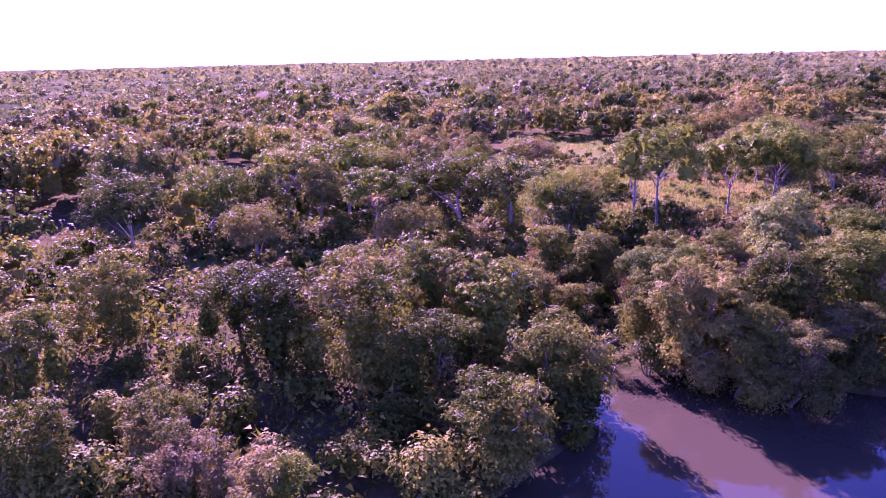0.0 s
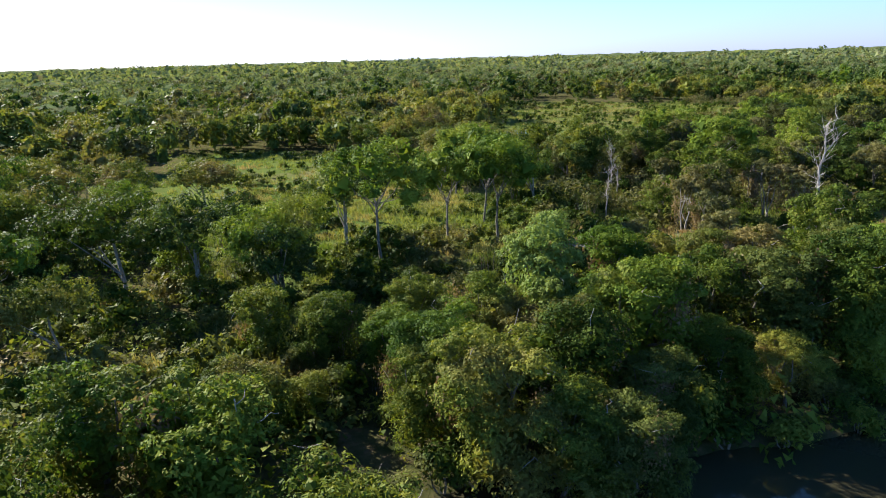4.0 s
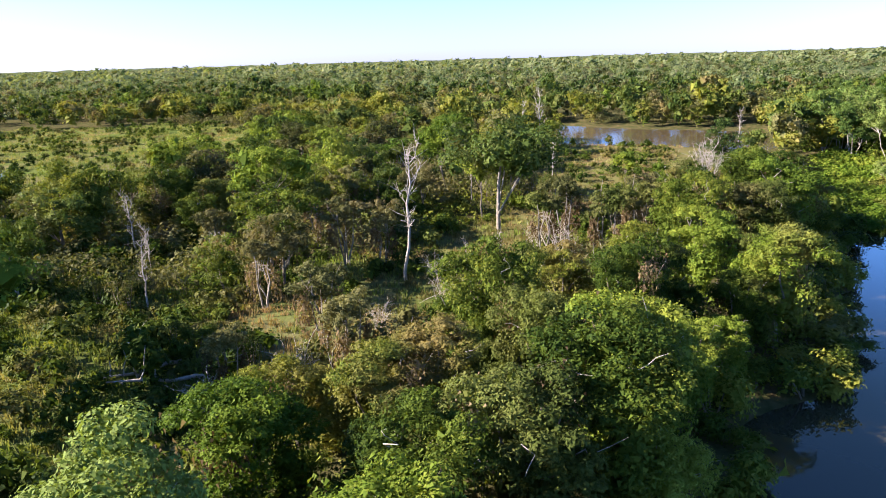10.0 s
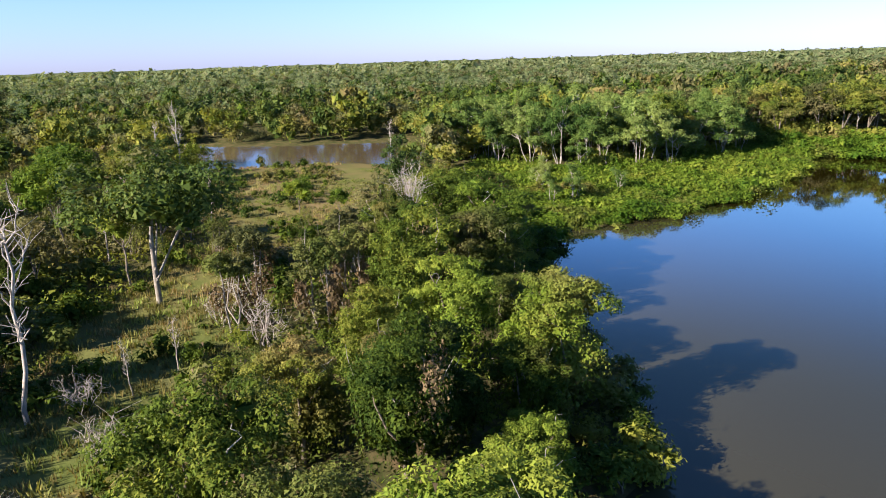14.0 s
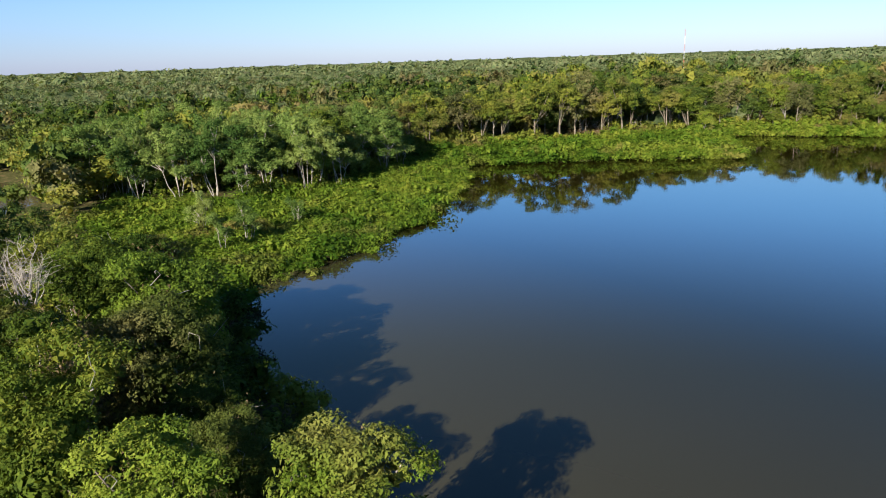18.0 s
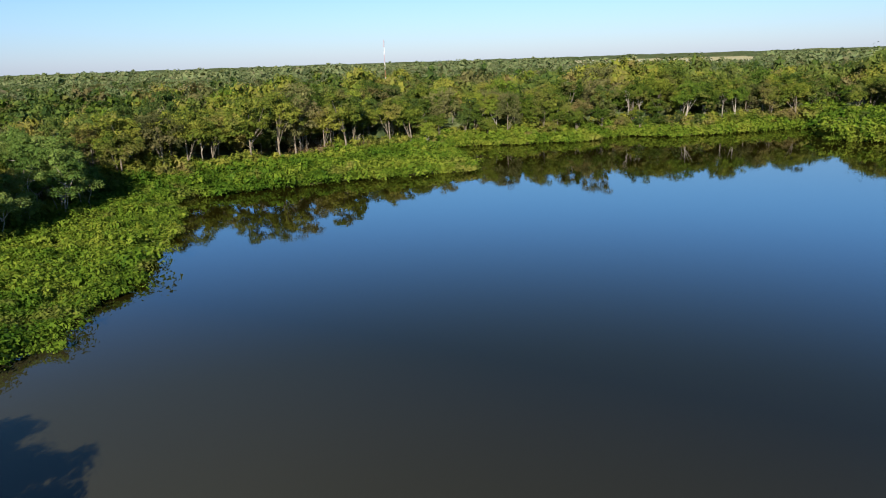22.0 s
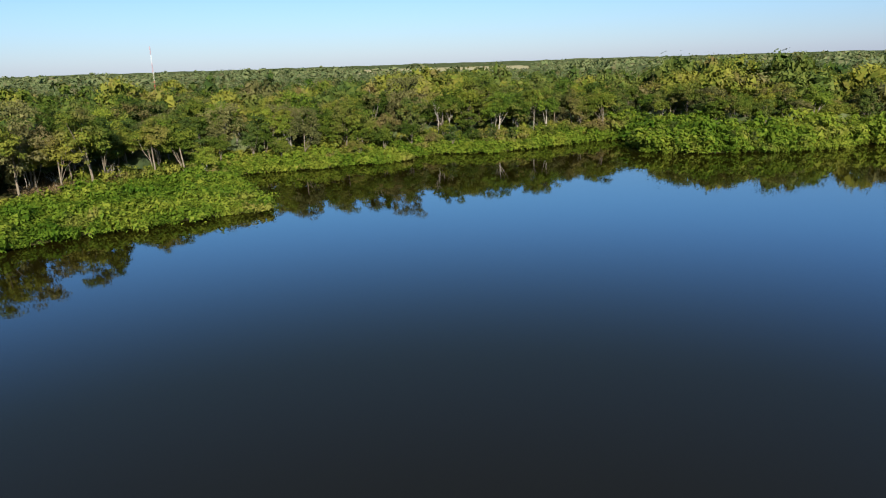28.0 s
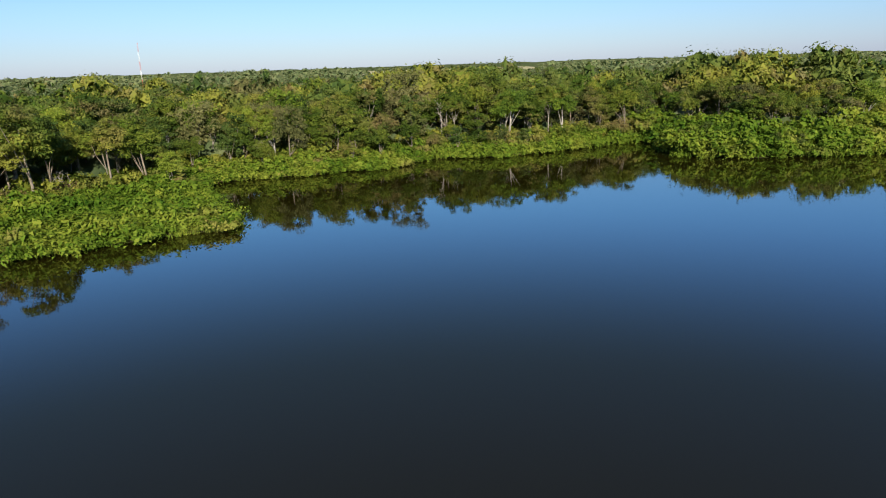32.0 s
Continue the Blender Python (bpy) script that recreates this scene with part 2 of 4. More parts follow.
def water_material(name, clear, muddy, rough=0.03):
    """Turbid water: a mirror of the sky over a dim brown body that the sun lights."""
    m, n, l, p = material(name)
    geo = n.new("ShaderNodeNewGeometry")
    sep = n.new("ShaderNodeSeparateXYZ")
    l.new(geo.outputs["Position"], sep.inputs[0])
    silt = noise_node(n, l, 0.012, 3.0, 0.5, geo.outputs["Position"])
    north = n.new("ShaderNodeMapRange")
    north.inputs["From Min"].default_value, north.inputs["From Max"].default_value = -12.0, 36.0
    l.new(sep.outputs["Y"], north.inputs["Value"])
    f = math_node(n, l, "MULTIPLY", north.outputs[0], math_node(n, l, "ADD", silt.outputs[0], 0.5))
    l.new(mix_node(n, l, f, clear, muddy), p.inputs["Base Color"])
    p.inputs["Roughness"].default_value = rough
    p.inputs["IOR"].default_value = 1.333
    p.inputs["Specular IOR Level"].default_value = 0.8
    wave = noise_node(n, l, 0.9, 2.0, 0.5, geo.outputs["Position"])
    bump = n.new("ShaderNodeBump")
    bump.inputs["Strength"].default_value, bump.inputs["Distance"].default_value = 0.06, 0.05
    l.new(wave.outputs[0], bump.inputs["Height"])
    l.new(bump.outputs[0], p.inputs["Normal"])
    return m


GROUND = ground_material()
WATER = water_material("river_water", (0.0092, 0.0076, 0.0012), (0.041, 0.0385, 0.0215))
POND = water_material("pond_water", (0.06, 0.045, 0.03), (0.08, 0.06, 0.035), 0.14)


# ---- plan ----
SHORE = [(-400, 40), (-80, 37), (-30, 36), (-8, 38), (4, 40), (8, 47), (12, 55), (20, 57), (32, 53), (42, 50), (56, 48), (68, 45), (77, 40), (86, 36.5),
         (98, 35.5), (112, 36), (124, 33.5), (135, 31), (141, 27), (143, 17), (146, 8), (153, -1), (158, -14), (171, -28), (180, -41),
         (193, -50), (201, -60), (188, -78), (176, -92), (167, -104), (156, -111), (160, -119), (176, -136), (185, -155), (165, -168),
         (148, -181), (140, -197), (122, -200), (107, -213), (96, -226), (82, -234), (77, -215), (76, -199), (60, -195), (45, -199),
         (28, -203), (17, -213), (5, -218), (-60, -232), (-400, -250)]
POND2 = [(214, 44), (226, 62), (222, 92), (238, 108), (270, 150), (282, 150), (282, 112), (270, 78), (268, 40), (246, 36), (228, 34)]
POOL = [(116, 212), (124, 224), (134, 228), (142, 222), (136, 210), (124, 206)]
MARSH = [(92, 150), (140, 146), (245, 205), (262, 280), (200, 345), (150, 270), (105, 215)]
CLEAR_A = [(14, 98), (30, 92), (58, 96), (66, 150), (60, 195), (46, 224), (26, 224), (10, 190), (5, 150)]
STRIP = [(62, 82), (75, 75), (100, 69), (118, 73), (124, 82), (104, 85), (92, 80), (80, 92), (66, 94)]
CLEAR_B = [(104, 66), (150, 50), (205, 40), (222, 48), (222, 95), (180, 96), (140, 84), (112, 80)]
CLEAR_C = [(68, 75), (84, 71), (108, 67), (120, 84), (102, 91), (90, 97), (74, 90)]
CLEAR_D = [(36, 78), (50, 78), (60, 87), (80, 90), (92, 106), (100, 130), (96, 150), (72, 144), (56, 118), (42, 95)]
OPEN_WOOD = [(-60, 78), (-20, 74), (30, 80), (60, 84), (66, 120), (70, 170), (20, 180), (-50, 172)]
CARPET = [(136, 36), (139, 18), (141, 6), (150, -4), (154, -16), (168, -32), (178, -44), (192, -54), (203, -62), (216, -58), (203, -38), (198, -26), (186, -10), (191, 8), (203, 25), (180, 38), (160, 40)]
GROVE = [(210, 32), (192, 9), (186, -9), (198, -25), (204, -44), (228, -50), (248, -20), (248, 20), (232, 34)]
CARPET_2 = [(203, -58), (188, -80), (176, -94), (165, -106), (154, -112), (160, -120), (172, -130), (186, -136), (196, -118), (210, -84), (216, -62)]


FIELD = [(210, -1330), (560, -1360), (1000, -2700), (330, -2600)]


def inside(poly, x, y):
    hit = np.zeros(np.shape(x), bool)
    n = len(poly)
    for i in range(n):
        (ax, ay), (bx, by) = poly[i], poly[(i + 1) % n]
        if ay == by:
            continue
        hit ^= ((ay > y) != (by > y)) & (x < (bx - ax) * (y - ay) / (by - ay) + ax)
    return hit


def distance_to(poly, x, y, closed=True):
    d = np.full(np.shape(x), 1e9)
    n = len(poly)
    for i in range(n if closed else n - 1):
        (ax, ay), (bx, by) = poly[i], poly[(i + 1) % n]
        ex, ey = bx - ax, by - ay
        t = np.clip(((x - ax) * ex + (y - ay) * ey) / (ex * ex + ey * ey), 0, 1)
        d = np.minimum(d, np.hypot(x - ax - t * ex, y - ay - t * ey))
    return d


def signed(poly, x, y, closed=True):
    """Metres outside the outline; minus inside."""
    return np.where(inside(poly, x, y), -1, 1) * distance_to(poly, x, y, closed)


def wobble(x, y, size, seed=0.0):
    """A cheap smooth unevenness between about -1 and 1."""
    a, b = x / size, y / size
    return (np.sin(a * 1.7 + 1.3 * np.sin(b * 1.1 + seed) + seed) + np.sin(b * 1.9 + 1.7 * np.sin(a * 0.8 - seed) + 2 * seed) + np.sin((a + b) * 2.9 + seed * 3) * 0.5) / 2.5


def ease(v):
    v = np.clip(v, 0, 1)
    return v * v * (3 - 2 * v)


def shore_distance(x, y):
    return signed(SHORE, x, y, False) + 1.5 * wobble(x, y, 5.0, 0.7)


SWAMP = [(-16, 46, 3.5), (-25, 45, 3.0), (-22, 55, 2.0), (-4, 54, 2.0)]
BANK_TOP, POND_LEVEL, POOL_LEVEL = 2.2, 0.9, 1.6


def ground_height(x, y):
    x, y = np.asarray(x, float), np.asarray(y, float)
    d = shore_distance(x, y)
    top = np.where(x < 20, 0.9, BANK_TOP)
    low = np.maximum(ease((CARPET_LOW(x, y) + 6) / 16), 0.12)
    h = np.where(d > 0, 0.25 + ease(d / 16) * (top - 0.25) * low, np.maximum(d * 0.25, -1.5))
    h = h + np.where(d > 3, 0.25 * wobble(x, y, 9.0, 2.1), 0)
    pd = signed(POND2, x, y) + 1.5 * wobble(x, y, 6.0, 1.9)
    h = np.where(pd < 14, np.minimum(h, POND_LEVEL + np.clip(pd * 0.09, -0.8, 1.3)), h)
    for px, py, pr in SWAMP:
        h = np.minimum(h, np.maximum((np.hypot(x - px, y - py) + wobble(x, y, 2.0, px) - pr) * 0.3, -0.4) + 0.05)
    pl = signed(POOL, x, y)
    return np.where(pl < 8, np.minimum(h, POOL_LEVEL + np.clip(pl * 0.08, -0.5, 0.6)), h)


def CARPET_LOW(x, y):
    return np.minimum(signed(CARPET, x, y), signed(CARPET_2, x, y))


def meadow_part(x, y):
    d = np.minimum.reduce([signed(p, x, y) for p in (MARSH, CLEAR_A, CLEAR_B, CLEAR_C, STRIP)]) + 4 * wobble(x, y, 13.0, 0.3)
    open_wood = ease((wobble(x, y, 10.0, 5.2) + 0.25) / 0.5) * (1 - ease((signed(OPEN_WOOD, x, y) + 6) / 12))
    thin = 0.5 * (1 - ease((signed(CLEAR_D, x, y) + 5) / 10))
    return np.maximum(np.maximum(1 - ease((d + 5) / 10), thin), 0.9 * open_wood)


# ---- mesh tools ----
def mesh_from(name, verts, faces, mats, slots=None, smooth=False):
    """A mesh from arrays; all faces have the same number of corners, or faces is a list of such arrays."""
    groups = faces if isinstance(faces, list) else [faces]
    me = bpy.data.meshes.new(name)
    loops = np.concatenate([g.ravel() for g in groups]).astype(np.int32)
    sizes = np.concatenate([np.full(len(g), g.shape[1]) for g in groups]).astype(np.int32)
    starts = (np.cumsum(sizes) - sizes).astype(np.int32)
    me.vertices.add(len(verts))
    me.vertices.foreach_set("co", np.asarray(verts, np.float32).ravel())
    me.loops.add(len(loops))
    me.loops.foreach_set("vertex_index", loops)
    me.polygons.add(len(sizes))
    me.polygons.foreach_set("loop_start", starts)
    me.polygons.foreach_set("loop_total", sizes)
    for m in mats:
        me.materials.append(m)
    if slots is not None:
        me.polygons.foreach_set("material_index", np.asarray(slots, np.int32))
    if smooth:
        me.polygons.foreach_set("use_smooth", np.ones(len(sizes), bool))
    me.update(calc_edges=True)
    me.validate()
    return me


def ico(level):
    b = bmesh.new()
    bmesh.ops.create_icosphere(b, subdivisions=level, radius=1.0)
    v = np.array([p.co[:] for p in b.verts])
    b.verts.index_update()
    f = np.array([[p.index for p in q.verts] for q in b.faces])
    b.free()
    return v, f


ICO1, ICO2 = ico(1), ico(2)


def join(parts):
    """Joins (verts, triangles) pairs."""
    vs, fs, k = [], [], 0
    for v, f in parts:
        if len(v):
            vs.append(v)
            fs.append(f + k)
            k += len(v)
    return np.concatenate(vs), np.concatenate(fs)


def leaves(rng, lobes, count, size, up=0.55, ragged=0.25, hang=0.0, slim=0.38):
    """Single leaf sprays over the outside of the lobes (x, y, z, rx, ry, rz): a crown's skin, thinner below."""
    lobes = np.asarray(lobes, float)
    w = (lobes[:, 3] * lobes[:, 4] * lobes[:, 5]) ** (2 / 3)
    pick = rng.choice(len(lobes), count * 2, p=w / w.sum())
    u = rng.normal(size=(count * 2, 3))
    u /= np.linalg.norm(u, axis=1)[:, None]
    keep = rng.random(count * 2) < np.clip(0.75 + u[:, 2] * 0.9, 0.12, 1)
    pos = lobes[pick, :3] + u * lobes[pick, 3:] * (1 + rng.normal(0, ragged, (count * 2, 1)) * 0.5 + 0.02)
    for c in lobes:
        q = (pos - c[:3]) / c[3:]
        keep &= (q * q).sum(1) > 0.5
    idx = np.nonzero(keep)[0][:count]
    pos, u = pos[idx], u[idx]
    n = u + rng.normal(0, 0.34, u.shape)
    n[:, 2] += up
    n /= np.linalg.norm(n, axis=1)[:, None]
    a = np.cross(n, rng.normal(size=n.shape))
    a /= np.linalg.norm(a, axis=1)[:, None] + 1e-9
    a[:, 2] -= hang
    b = np.cross(n, a)
    s = (size * (0.55 + 0.9 * rng.random(len(pos))))[:, None]
    v = np.stack([pos - b * s * slim - a * s * 0.45, pos + b * s * slim - a * s * 0.35, pos + a * s * 0.75], 1).reshape(-1, 3)
    return v, np.arange(len(v)).reshape(-1, 3)


def cores(rng, lobes, part=0.6, count=11, size=0.62):
    """The inside of a crown: a few large leaf sheets that stop the view, at odd angles."""
    lobes = np.asarray(lobes, float)
    c = np.repeat(lobes, count, 0)
    u = rng.normal(size=(len(c), 3))
    u /= np.linalg.norm(u, axis=1)[:, None]
    pos = c[:, :3] + u * c[:, 3:] * part * (0.35 + 0.65 * rng.random((len(c), 1)))
    a = np.cross(u + rng.normal(0, 0.5, u.shape), rng.normal(size=u.shape))
    a /= np.linalg.norm(a, axis=1)[:, None] + 1e-9
    b = np.cross(u, a)
    s = (c[:, 3:].mean(1) * size)[:, None]
    v = np.stack([pos - b * s * 0.8 - a * s * 0.5, pos + b * s * 0.8 - a * s * 0.5, pos + a * s], 1).reshape(-1, 3)
    return v, np.arange(len(v)).reshape(-1, 3)


def split(rng, lobes, m, part=0.42):
    """Breaks each lobe into m clumps of twigs over its outside, so that dim gaps stay between them."""
    out = []
    for c in lobes:
        for k in range(m):
            u = rng.normal(size=3)
            u /= np.linalg.norm(u)
            if u[2] < -0.3:
                u[2] *= -1
            r = part * (0.7 + 0.6 * rng.random())
            out.append(tuple(np.array(c[:3]) + u * np.array(c[3:]) * 0.85) + tuple(np.array(c[3:]) * r))
    return out


def tube(points, radii, sides=6):
    points = [Vector(p) for p in points]
    vs, fs = [], []
    for i, p in enumerate(points):
        d = (points[min(i + 1, len(points) - 1)] - points[max(i - 1, 0)]).normalized()
        a = d.orthogonal().normalized()
        if i and a.dot(last) < 0.2:
            a = (last - d * last.dot(d)).normalized()
        elif i:
            a = (last - d * last.dot(d)).normalized()
        last = a
        b = d.cross(a)
        for k in range(sides):
            t = 2 * math.pi * k / sides
            vs.append(p + (a * math.cos(t) + b * math.sin(t)) * radii[i])
    for i in range(len(points) - 1):
        for k in range(sides):
            q, r = i * sides + k, i * sides + (k + 1) % sides
            fs += [(q, r, r + sides), (q, r + sides, q + sides)]
    return np.array([v[:] for v in vs]), np.array(fs)


def wander(rng, a, b, steps, shake):
    a, b = np.array(a, float), np.array(b, float)
    pts = [a + (b - a) * k / steps + (rng.normal(0, shake, 3) if 0 < k < steps else 0) for k in range(steps + 1)]
    return [tuple(p) for p in pts]


def thing(name, label, category, group=""):
    e = new(name)
    e.empty_display_size = 0.5
    return tagged(e, label, category, group)


def part_mesh(name, vf, mat, parent, label="", smooth=False):
    ob = new(name, mesh_from(name, vf[0], vf[1], [mat], smooth=smooth))
    ob.parent = parent
    return tagged(ob, label)


# ---- ground and water ----
def axis(lo, hi, step, far):
    a = list(np.arange(lo, hi + 0.1, step))
    left, right, s = [lo], [hi], step
    while right[-1] < far:
        s *= 1.28
        right.append(right[-1] + s)
    s = step
    while left[-1] > -far:
        s *= 1.28
        left.append(left[-1] - s)
    return np.array(left[:0:-1] + a + right[1:])


gx, gy = axis(-80, 330, 2.5, 4900), axis(-300, 380, 2.5, 4900)
X, Y = np.meshgrid(gx, gy)
Z = ground_height(X, Y)
nx, ny = len(gx), len(gy)
q = (np.arange(ny - 1)[:, None] * nx + np.arange(nx - 1)[None]).ravel()
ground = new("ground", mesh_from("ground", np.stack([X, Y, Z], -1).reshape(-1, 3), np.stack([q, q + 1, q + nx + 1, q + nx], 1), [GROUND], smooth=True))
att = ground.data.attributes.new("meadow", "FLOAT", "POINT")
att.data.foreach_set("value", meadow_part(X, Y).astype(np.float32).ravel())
tagged(ground, "flat flood plain of earth and grass", "ground", kind="structure")


def water_sheet(name, outline, z, mat, label):
    b = bmesh.new()
    b.faces.new([b.verts.new((x, y, z)) for x, y in outline])
    bmesh.ops.triangulate(b, faces=b.faces[:])
    me = bpy.data.meshes.new(name)
    b.to_mesh(me)
    b.free()
    me.materials.append(mat)
    return tagged(new(name, me), label, "water", kind="structure")


water_sheet("water", [(-1500, 72), (-60, 72), (60, 66), (120, 50), (160, 45), (225, -40), (225, -80), (200, -170), (160, -225), (110, -250), (60, -250), (-60, -262), (-1500, -300)], 0.0, WATER, "calm dark brown river mirroring the blue sky")
water_sheet("pond_water", [(205, 25), (300, 25), (300, 165), (205, 165)], POND_LEVEL, POND, "shallow muddy pond in the meadow")
water_sheet("pool_water", [(108, 200), (150, 200), (150, 235), (108, 235)], POOL_LEVEL, POND, "small pool in the marshy meadow")


# ---- trees ----
def dome(rng, centre, across, high, n, low=-0.2, size=0.33):
    """Lobes over a dome: golden-angle steps from its top down to the given cosine."""
    out = []
    for k in range(n):
        c = 1 - (k + 0.5) / n * (1 - low) + rng.normal(0, 0.05)
        c = min(max(c, -0.95), 0.98)
        an, r, far = 2.4 * k + rng.normal(0, 0.45), math.sqrt(1 - c * c), 0.52 + 0.5 * rng.random()
        s = across * size * (0.55 + 0.75 * rng.random())
        out.append((centre[0] + far * across * r * math.cos(an), centre[1] + far * across * r * math.sin(an), centre[2] + far * high * c, s * 1.15, s * 1.15, s * 0.78))
    return out


def bank_tree(seed, leaf, count=6000, height=10.0, width=5.0, size=0.25):
    """A tree under a cloak of vines: two or three leafy mounds, and hanging folds down to the ground."""
    rng = np.random.default_rng(seed)
    t = thing("bank_tree", "", "")
    lobes, heads, drape = [], [], []
    for k in range(3):
        an, r = 2.2 * k + rng.normal(0, 0.5), 0.0 if k == 0 else width * (0.45 + 0.2 * rng.random())
        top = height * (1.0 if k == 0 else 0.55 + 0.3 * rng.random())
        across = width * (0.66 if k == 0 else 0.34 + 0.14 * rng.random())
        high = min(top * 0.5, across * 0.95)
        hx, hy = r * math.cos(an), r * math.sin(an)
        heads.append((hx, hy, top - high))
        lobes += dome(rng, heads[-1], across * 0.95, high * 0.9, 17 if k == 0 else 10, -0.25, 0.36)
        for j in range(5):
            bn = rng.random() * 6.283
            s = across * (0.2 + 0.12 * rng.random())
            drape.append((hx + across * 0.72 * math.cos(bn), hy + across * 0.72 * math.sin(bn), (top - high) * (0.4 + 0.5 * rng.random()), s, s, (top - high) * 0.3))
    body = [(x, y, z * 0.6, width * 0.33, width * 0.33, z * 0.6) for x, y, z in heads]
    part_mesh("crown", join([leaves(rng, split(rng, lobes, 9, 0.33), int(count * 0.74), size, hang=0.3, ragged=0.55, slim=0.32), leaves(rng, drape, int(count * 0.14), size * 0.9, up=0.2, hang=0.8, ragged=0.45),
                             leaves(rng, body, int(count * 0.12), size * 1.1, hang=0.5, ragged=0.3),
                             cores(rng, lobes, 0.48, 26, 0.27), cores(rng, body, 0.66, 320, 0.16)]), leaf, t)
    trunk = [tube(wander(rng, (0, 0, -1.2), heads[0], 5, 0.25), [0.26, 0.22, 0.19, 0.16, 0.12, 0.06])]
    for c in heads[1:] + lobes[3:7]:
        trunk.append(tube(wander(rng, (0, 0, height * 0.3), c[:3], 3, 0.3), [0.11, 0.09, 0.06, 0.03], 5))
    part_mesh("trunk", join(trunk), BARK, t, smooth=True)
    c = drape[0]
    part_mesh("withered_vines", leaves(rng, [(c[0] * 1.1, c[1] * 1.1, c[2] + height * 0.1, width * 0.14, width * 0.14, height * 0.16), (c[0] * 0.8 - c[1] * 0.4, c[1] * 0.8 + c[0] * 0.4, c[2] + height * 0.1, width * 0.1, width * 0.1, height * 0.12)], count // 34, size * 0.9, up=0.0, ragged=1.3, hang=0.9), LEAF_VINE, t, "hanging brown withered vines")
    for k in range(4):
        c = lobes[(11, 13, 7, 19)[k]]
        e = (c[0] * 1.35, c[1] * 1.35, c[2] + rng.uniform(0.2, 1.4))
        part_mesh("bare_branch", join([tube(wander(rng, c[:3], e, 3, 0.2), [0.038, 0.033, 0.022, 0.01], 5),
                                       tube(wander(rng, e, np.array(e) + rng.normal(0, 0.7, 3), 2, 0.1), [0.02, 0.016, 0.008], 4)]), BARK_PALE, t, "bare whitish branch")
    return t


def tall_tree(seed, leaf, height=14.0, width=4.4, count=7000, bark=None, name="tall_tree"):
    """A clear slim trunk that forks into thin limbs under a rounded open crown."""
    rng = np.random.default_rng(seed)
    t = thing(name, "", "")
    fork = height * (0.45 + 0.1 * rng.random())
    lean = rng.normal(0, 0.5, 2)
    lobes, wood = [], [tube(wander(rng, (0, 0, -1.2), (lean[0], lean[1], fork), 4, 0.12), [0.22, 0.18, 0.16, 0.14, 0.12], 7)]
    lobes = dome(rng, (lean[0], lean[1], height * 0.74), width, height * 0.26, 18, -0.55, 0.33)
    for c in lobes[5:18:2]:
        wood.append(tube(wander(rng, (lean[0], lean[1], fork - rng.random() * 1.5), (c[0] * 0.8, c[1] * 0.8, c[2]), 3, 0.25), [0.075, 0.06, 0.04, 0.02], 5))
    part_mesh("crown", join([leaves(rng, split(rng, lobes, 7), count, 0.23, up=0.6), cores(rng, lobes, 0.6)]), leaf, t)
    part_mesh("trunk", join(wood), bark or BARK, t, smooth=True)
    return t


def pale_tree(seed, leaf, height=13.5, width=4.2, count=6500):
    """Several slim whitish stems that lean apart under a loose, gappy crown."""
    rng = np.random.default_rng(seed)
    t = thing("pale_trunk_tree", "", "")
    lobes, wood = [], []
    for k in range(4 + seed % 2):
        an = 2.1 * k + rng.normal(0, 0.4)
        r = width * (0.35 + 0.4 * rng.random())
        hh = height * (0.36 + 0.5 * rng.random())
        top = (r * math.cos(an), r * math.sin(an), hh)
        wood.append(tube(wander(rng, (0.25 * math.cos(an), 0.25 * math.sin(an), -1), top, 4, 0.15), [0.12, 0.1, 0.08, 0.06, 0.04], 6))
        for j in range(5):
            bn = rng.random() * 6.283
            rr = width * (0.25 + 0.35 * rng.random())
            s = width * (0.22 + 0.12 * rng.random())
            c = (top[0] + rr * math.cos(bn), top[1] + rr * math.sin(bn), min(height - s * 0.5, hh + height * (0.26 * rng.random() - 0.1)))
            lobes.append((*c, s * 1.1, s * 1.1, s * 0.95))
            wood.append(tube(wander(rng, np.array(top) * (0.7 + 0.3 * rng.random()), c, 2, 0.15), [0.08, 0.06, 0.03], 5))
    part_mesh("crown", join([leaves(rng, split(rng, lobes, 5, 0.5), count, 0.27, up=0.5, ragged=0.6), cores(rng, lobes, 0.45, 9, 0.5)]), leaf, t)
    part_mesh("trunk", join(wood), BARK_PALE, t, "slim whitish stems", smooth=True)
    return t


